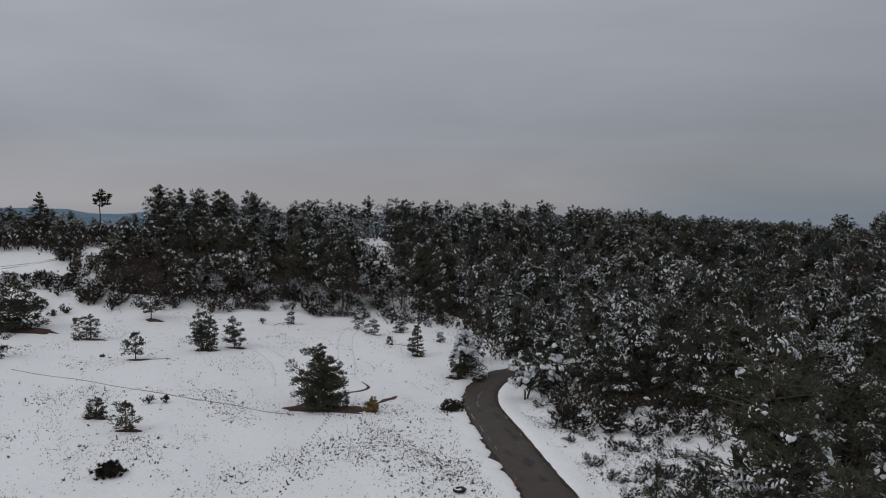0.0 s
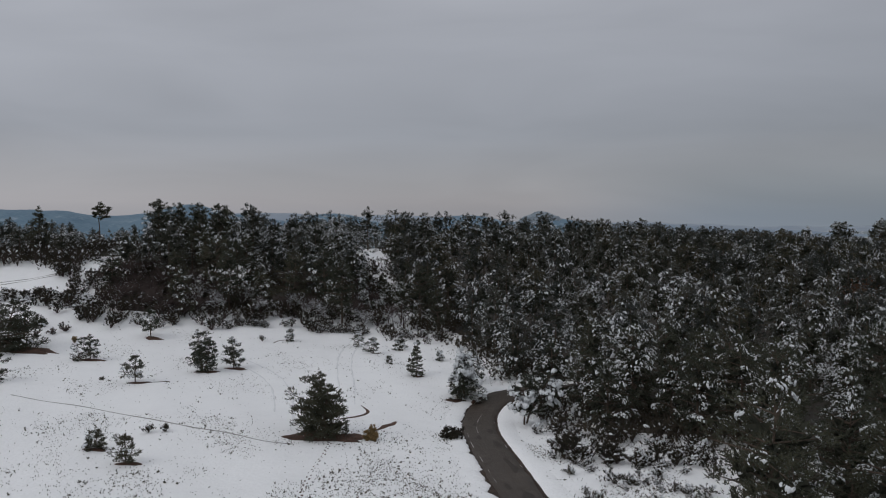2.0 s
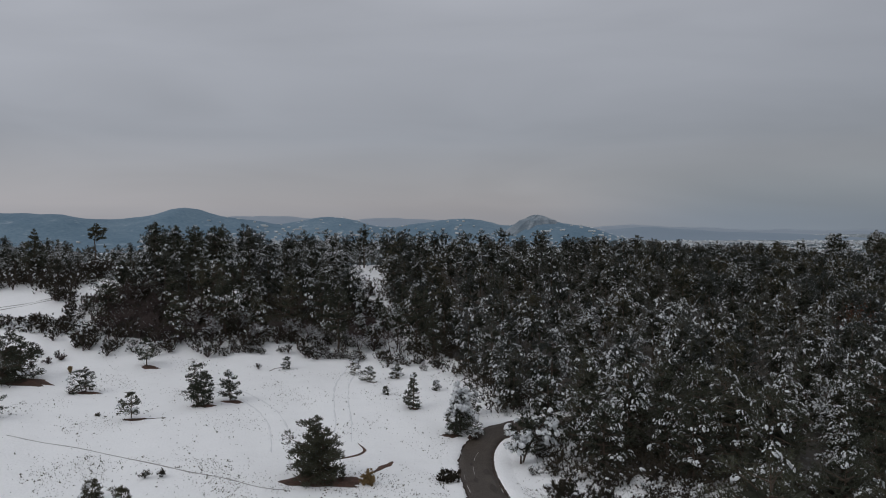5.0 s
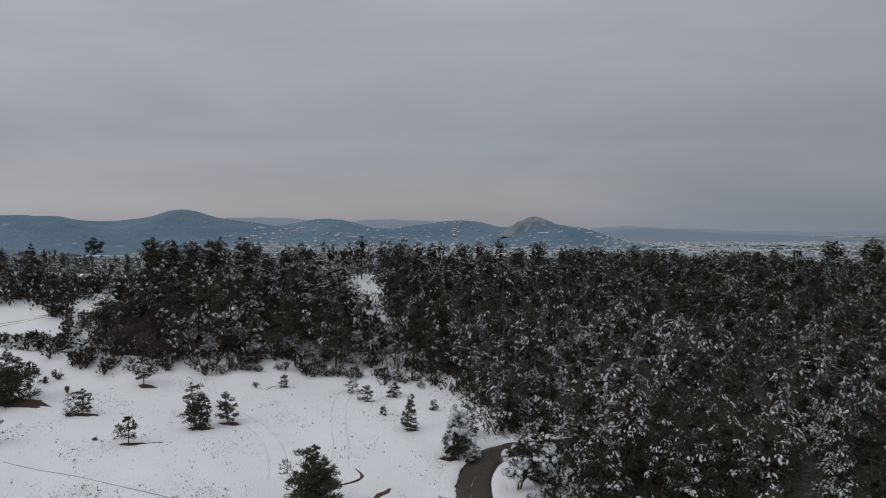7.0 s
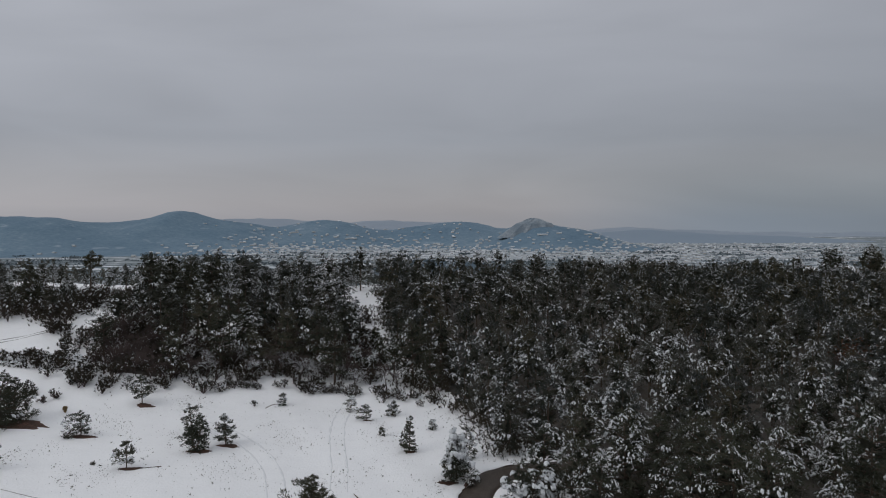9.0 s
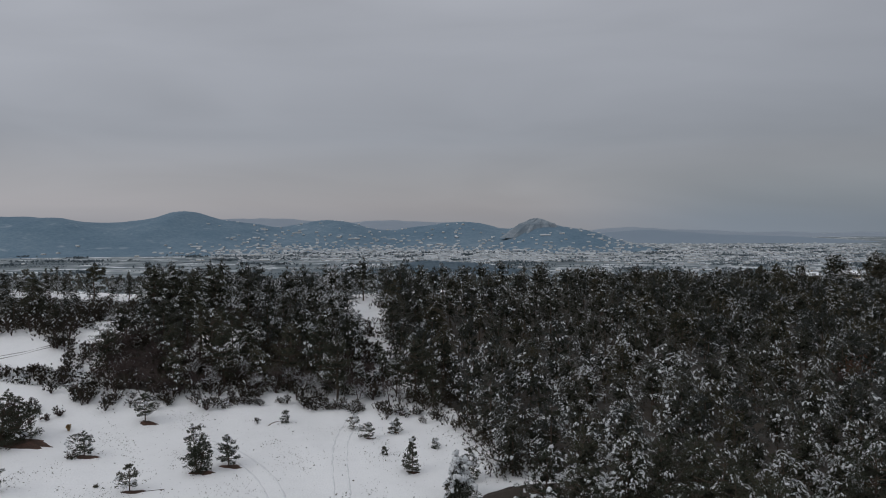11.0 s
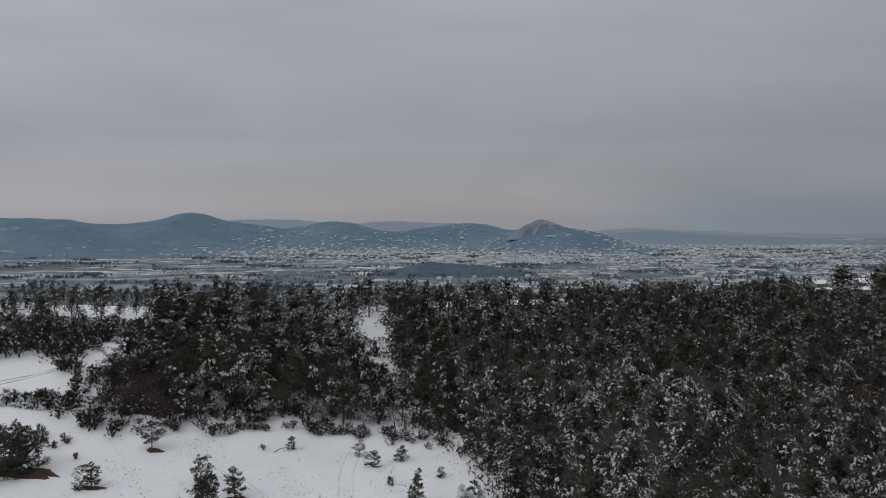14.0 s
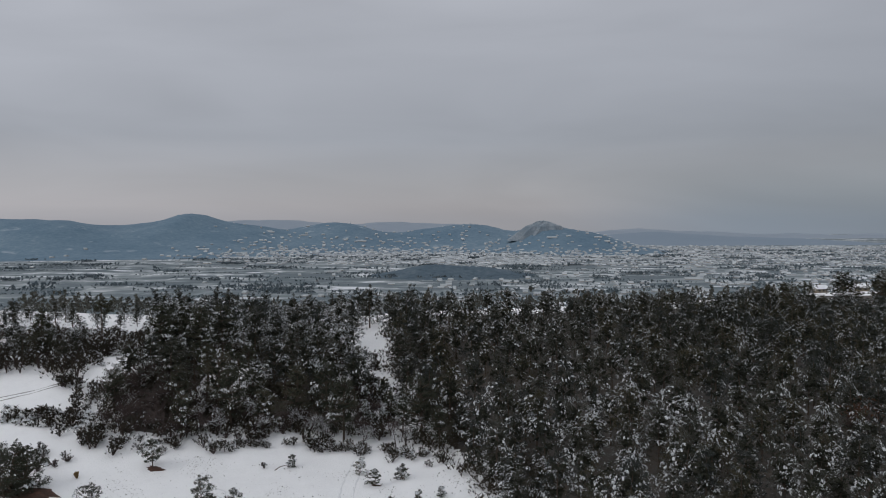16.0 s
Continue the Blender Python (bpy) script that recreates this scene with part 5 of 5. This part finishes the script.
# ---- bare earth, trail, verge ----
def strip(name, points, widths, mat, label, lift=0.02, wobble=0.25, seed=1):
    """A ragged strip of bare ground on the snow, a little proud at its middle."""
    r = np.random.default_rng(seed)
    line = rounded(points, 0.3)
    way = unit(np.gradient(line, axis=0))
    out = np.stack([way[:, 1], -way[:, 0]], 1)
    w = np.interp(np.linspace(0, 1, len(line)), np.linspace(0, 1, len(widths)), widths)
    lw, rw = (w * ragged(r, len(w), 3, 1 - 1.6 * wobble, 1 + 1.6 * wobble) for _ in (0, 1))
    xy = np.stack([line - out * lw[:, None], line - out * 0.5 * lw[:, None], line, line + out * 0.5 * rw[:, None], line + out * rw[:, None]], 1)
    z = terrain(xy[..., 0], xy[..., 1]) + np.array((-0.03, lift, lift * 1.6, lift, -0.03))
    q = (np.arange(len(line) - 1)[:, None] * 5 + np.arange(4)).reshape(-1)
    me = mesh_of(name, np.concatenate([xy, z[..., None]], -1).reshape(-1, 3), np.stack([q, q + 1, q + 6, q + 5], 1), [mat], True)
    return tagged(new(name, me), label, "ground", kind="structure")


def earth(x, y, rx, ry, seed, label="snow-free brown earth under a pine"):
    """A ragged patch of bare earth."""
    r = np.random.default_rng(seed)
    a = np.linspace(0, 2 * np.pi, 28, endpoint=False)
    edge = 1 + 0.16 * np.sin(3 * a + seed) + 0.10 * r.normal(size=28)
    rings = []
    for k, lift in ((1.0, -0.04), (0.82, 0.03), (0.45, 0.06)):
        px_, py_ = x + rx * k * edge * np.cos(a), y + ry * k * edge * np.sin(a)
        rings.append(np.stack([px_, py_, terrain(px_, py_) + lift], -1))
    v = np.concatenate([*rings, [(x, y, float(terrain(x, y)) + 0.07)]])
    i = np.arange(28)
    j = (i + 1) % 28
    f = [np.stack([i, j, j + 28], 1), np.stack([i, j + 28, i + 28], 1), np.stack([i + 28, j + 28, j + 56], 1), np.stack([i + 28, j + 56, i + 56], 1), np.stack([i + 56, j + 56, 0 * i + 84], 1)]
    return tagged(new("bare_earth", mesh_of("bare_earth", v, np.concatenate(f), [SOIL], True)), label, "ground", kind="structure")


earth(-10.2, 56.6, 3.2, 1.7, 3, "reddish-brown bare earth under the bushy pine")
earth(-7.7, 57.4, 1.3, 1.1, 4, "reddish-brown bare earth beside the bushy pine")
for i, (x, y, rx, ry) in enumerate(((-23.6, 78.8, 1.4, 0.8), (-26.0, 76.3, 1.5, 0.7), (-31.0, 70.4, 1.3, 0.5), (-40.4, 79.8, 1.6, 0.7), (-38.2, 91.8, 1.3, 0.7), (-22.0, 48.0, 1.0, 0.45), (-25.6, 50.5, 0.9, 0.4), (-50, 83.2, 4.4, 1.8), (1.7, 72.5, 1.7, 0.7), (-3.2, 80.1, 0.8, 0.4), (-9.2, 90.7, 0.7, 0.35), (-6.4, 93.7, 0.7, 0.35))):
    earth(x, y, rx, ry, 10 + i)
strip("trail", [(-39.9, 63.8), (-34.8, 62.1), (-29, 60.4), (-22.9, 57.6), (-17.7, 55.7), (-14.5, 54.2), (-11.9, 54.1)], (0.01, 0.03, 0.04, 0.06, 0.075, 0.05, 0.01), SLUSH, "thin muddy foot trail through the snow", 0.035, 0.35, 2)
strip("ditch", [(-10.2, 62.3), (-9.2, 63.2), (-7.8, 64.6), (-7.4, 66.1), (-8.2, 67.7)], (0.12, 0.2, 0.25, 0.18, 0.05), SOIL, "dark muddy rut in the snow", 0.03, 0.35, 3)
strip("ditch", [(-6.1, 59.5), (-5.5, 60.8), (-5.0, 61.9), (-4.5, 63.2)], (0.08, 0.3, 0.45, 0.15), SOIL, "dark muddy rut in the snow", 0.03, 0.35, 4)
strip("trail", [(-31, 70.3), (-29.6, 70.6), (-28.2, 71.3)], (0.12, 0.1, 0.05), SOIL, "muddy drag mark in the snow", 0.03, 0.35, 5)
strip("trail", [(-23.2, 94.2), (-22.6, 95.6), (-21.2, 96.4)], (0.1, 0.12, 0.05), SOIL, "muddy drag mark in the snow", 0.03, 0.35, 6)
strip("verge", [(3.6, 75.2), (5.2, 76.6), (7.2, 77.6)], (0.1, 0.35, 0.15), SOIL, "muddy verge of melting snow at the road bend", -0.02, 0.4, 9)

for i, line in enumerate(([(-11.5, 99), (-11.8, 90), (-11.0, 82), (-9.6, 74), (-8.9, 68)], [(-13.2, 99), (-13.5, 90), (-12.7, 82), (-11.3, 74), (-10.6, 68)],
                          [(-30, 88), (-24, 84), (-17, 74), (-14, 64), (-13, 58)], [(-31.5, 87), (-25.5, 83), (-18.5, 73), (-15.5, 63)],
                          [(-68.5, 103), (-66.5, 104.5), (-62.8, 107.7), (-58.1, 111.7)], [(-69, 103.8), (-67, 105.4), (-63.1, 108.3), (-58.2, 112.6)])):
    strip("track", line, (0.10, 0.15, 0.12, 0.08), PACKED_SNOW if i < 4 else SLUSH, "old wheel track pressed into the snow", 0.02, 0.6, 20 + i)
rng = np.random.default_rng(52)
fy = np.arange(37.0, 55.2, 0.36) + rng.normal(size=51) * 0.05
fx = -9.25 + 0.12 * np.sin(fy * 0.5) + np.where(np.arange(51) % 2, 0.1, -0.1) + rng.normal(size=51) * 0.03
pv, pf = pads(rng, np.stack([fx, fy, terrain(fx, fy) + 0.03], -1), np.tile((0.05, 1.0, 0.0), (51, 1)), rng.uniform(0.06, 0.12, 51), 7, 1)
tagged(new("footprints", mesh_of("footprints", pv, pf, [SOIL])), "line of muddy footprints through the snow", "footprints", kind="stuff")
oak = bare_thing("oak_tree", 960, "small oak keeping its rusty dead leaves", high=6.5, wide=2.0, snow=0.0)
ov, of = sprays(np.random.default_rng(8), np.random.default_rng(9).normal(size=(110, 3)) * (1.1, 1.1, 0.9) + (0, 0, 5.6), np.tile((0.0, 0, 0.2), (110, 1)), np.full(110, 0.28), 7, 0.25, True)
tagged(child("crown", mesh_of("crown", ov, of, [RUST_LEAF]), oak), kind="stuff")
oak.matrix_basis = stand(59.5, 101, 0, 1.15)

for i, (line, wide) in enumerate((([(5.0, 49.6), (4.75, 51.4), (4.5, 52.8)], 0.3), ([(4.25, 55.4), (4.05, 57.6)], 0.22), ([(3.95, 60.4), (3.95, 62.6)], 0.25), ([(2.95, 57.8), (2.85, 59.4)], 0.18), ([(5.5, 44.6), (5.3, 46.2)], 0.35), ([(4.3, 46.4), (4.1, 47.6)], 0.2), ([(2.7, 63.4), (2.75, 65)], 0.14), ([(5.95, 41.6), (5.8, 42.8)], 0.3))):
    strip("wet_patch", line, (0.2 * wide, wide, 0.8 * wide, 0.25 * wide), WET, "dark wet patch on the asphalt", -0.025, 0.4, 60 + i)
for i, line in enumerate(([(2.85, 60.2), (2.8, 62), (2.85, 63.4)], [(3.0, 65.2), (3.2, 66.8), (3.6, 68.4)], [(2.25, 55.4), (2.05, 57.2)], [(1.95, 58.6), (1.88, 60.4)], [(3.2, 49.4), (3.05, 50.3)], [(2.8, 51.8), (2.6, 53.2)], [(3.5, 47.6), (3.36, 48.4)])):
    strip("snow_streak", line, (0.008, 0.035, 0.02, 0.03, 0.006), SLUSH, "thin broken streak of snow left on the road", -0.02, 0.55, 40 + i)

# ---- a discarded tyre and a marker post beside the road ----
def tyre_thing(x, y):
    top = tagged(new("tyre"), "old black tyre lying on the snow with snow in it", "tyre")
    a, b = np.arange(24) * 2 * np.pi / 24, np.arange(8) * 2 * np.pi / 8
    ringv = np.stack([np.stack([(0.27 + 0.10 * np.cos(q)) * np.cos(a), (0.27 + 0.10 * np.cos(q)) * np.sin(a), 0.10 + 0.10 * np.sin(q) + 0 * a], -1) for q in b], 1).reshape(-1, 3)
    f = [(i * 8 + j, (i + 1) % 24 * 8 + j, (i + 1) % 24 * 8 + (j + 1) % 8, i * 8 + (j + 1) % 8) for i in range(24) for j in range(8)]
    child("casing", mesh_of("casing", ringv, f, [RUBBER], True), top)
    v = np.concatenate([np.stack([0.2 * np.cos(a), 0.2 * np.sin(a), 0.09 + 0.02 * np.sin(3 * a)], -1), [(0, 0, 0.14)]])
    child("snow_fill", mesh_of("snow_fill", v, [(i, (i + 1) % 24, 24) for i in range(24)], [THICK_SNOW], True), top, "snow filling the middle")
    rim = np.concatenate([np.stack([0.27 * np.cos(a) + s * 0.05 * np.cos(a), 0.27 * np.sin(a) + s * 0.05 * np.sin(a), 0.2 + 0.025 * (1 - s * s) - 0.012 + 0 * a], -1) for s in (-1, 0, 1)])
    f = [(k * 24 + i, k * 24 + (i + 1) % 24, (k + 1) * 24 + (i + 1) % 24, (k + 1) * 24 + i) for k in range(2) for i in range(3, 17)]
    child("snow_crust", mesh_of("snow_crust", rim, f, [THICK_SNOW], True), top, "crust of snow on the tread")
    top.matrix_basis = stand(x, y, 30, 1.05, -0.02)


tyre_thing(0.75, 39.6)
post = tagged(new("marker_post"), "short faded red marker post leaning beside the road", "post")
pv, pf = tube([(0, 0, -0.2), (0.02, 0, 0.25), (0.05, 0.01, 0.5)], (0.06, 0.058, 0.055), 8)
child("shaft", mesh_of("shaft", pv, pf, [RED_PAINT], True), post)
pv, pf = pads(np.random.default_rng(3), np.array([(0.05, 0.01, 0.51)]), np.array([(1.0, 0, 0)]), np.array([0.06]), 6)
child("snow_cap", mesh_of("snow_cap", pv, pf, [THICK_SNOW], True), post, "little cap of snow")
post.matrix_basis = stand(4.05, 40.6, 0, 0.8, 0)


# ---- houses on the hill's far shoulder ----
def house(x, y, turn, long, deep, high, label):
    top = tagged(new("house"), label, "house")
    v = [(sx * long / 2, sy * deep / 2, z) for z in (-1.0, high) for sx, sy in ((-1, -1), (1, -1), (1, 1), (-1, 1))]
    v += [(-long / 2, 0, high + 0.22 * deep), (long / 2, 0, high + 0.22 * deep)]
    bm = bmesh.new()
    bv = [bm.verts.new(c) for c in v]
    for face in ((0, 1, 5, 4), (1, 2, 6, 9, 5), (2, 3, 7, 6), (3, 0, 4, 8, 7), (3, 2, 1, 0)):
        bm.faces.new([bv[i] for i in face])
    me = bpy.data.meshes.new("wall")
    bm.to_mesh(me)
    bm.free()
    me.materials.append(PLASTER)
    child("wall", me, top)
    e, t = 0.5, 0.28
    rv, rf = [], []
    for s in (-1, 1):
        at = len(rv)
        for z in (0, t):
            rv += [(-long / 2 - e, s * (deep / 2 + e), high - 0.22 * e * 2 + z), (long / 2 + e, s * (deep / 2 + e), high - 0.22 * e * 2 + z), (long / 2 + e, 0, high + 0.22 * deep + z), (-long / 2 - e, 0, high + 0.22 * deep + z)]
        rf += [tuple(at + q for q in face) for face in ((0, 1, 2, 3), (4, 5, 6, 7), (0, 1, 5, 4), (1, 2, 6, 5), (3, 0, 4, 7))]
    child("roof", mesh_of("roof", rv, rf, [THICK_SNOW]), top, "roof under a layer of snow")
    for k in (-0.28, 0.05, 0.3):
        w0, w1, z0, z1, d = long * k - 0.5, long * k + 0.5, high * 0.45, high * 0.45 + 1.2, -deep / 2
        wv = [(w0, d - 0.03, z0), (w1, d - 0.03, z0), (w1, d - 0.03, z1), (w0, d - 0.03, z1), (w0, d + 0.05, z0), (w1, d + 0.05, z0), (w1, d + 0.05, z1), (w0, d + 0.05, z1)]
        child("window", mesh_of("window", wv, [(0, 1, 2, 3), (0, 4, 5, 1), (1, 5, 6, 2), (2, 6, 7, 3), (3, 7, 4, 0)], [GLASS]), top)
    chim = [(long * 0.2 + a * 0.3, 0.9 + b * 0.3, high + 0.05 * deep + c) for c in (0, 2.0) for a, b in ((-1, -1), (1, -1), (1, 1), (-1, 1))]
    child("chimney", mesh_of("chimney", chim, [(0, 1, 5, 4), (1, 2, 6, 5), (2, 3, 7, 6), (3, 0, 4, 7), (4, 5, 6, 7)], [PLASTER]), top)
    top.matrix_basis = stand(x, y, turn, 1.0, 0.1)


house(183, 350, 14, 7, 6, 2.6, "yellowish single-storey house with a snowy roof")
house(206, 358, -8, 10, 7, 2.4, "long low house under a snowy roof")
house(219, 346, 20, 12, 8, 3.0, "low house with a snow-covered roof among pines")
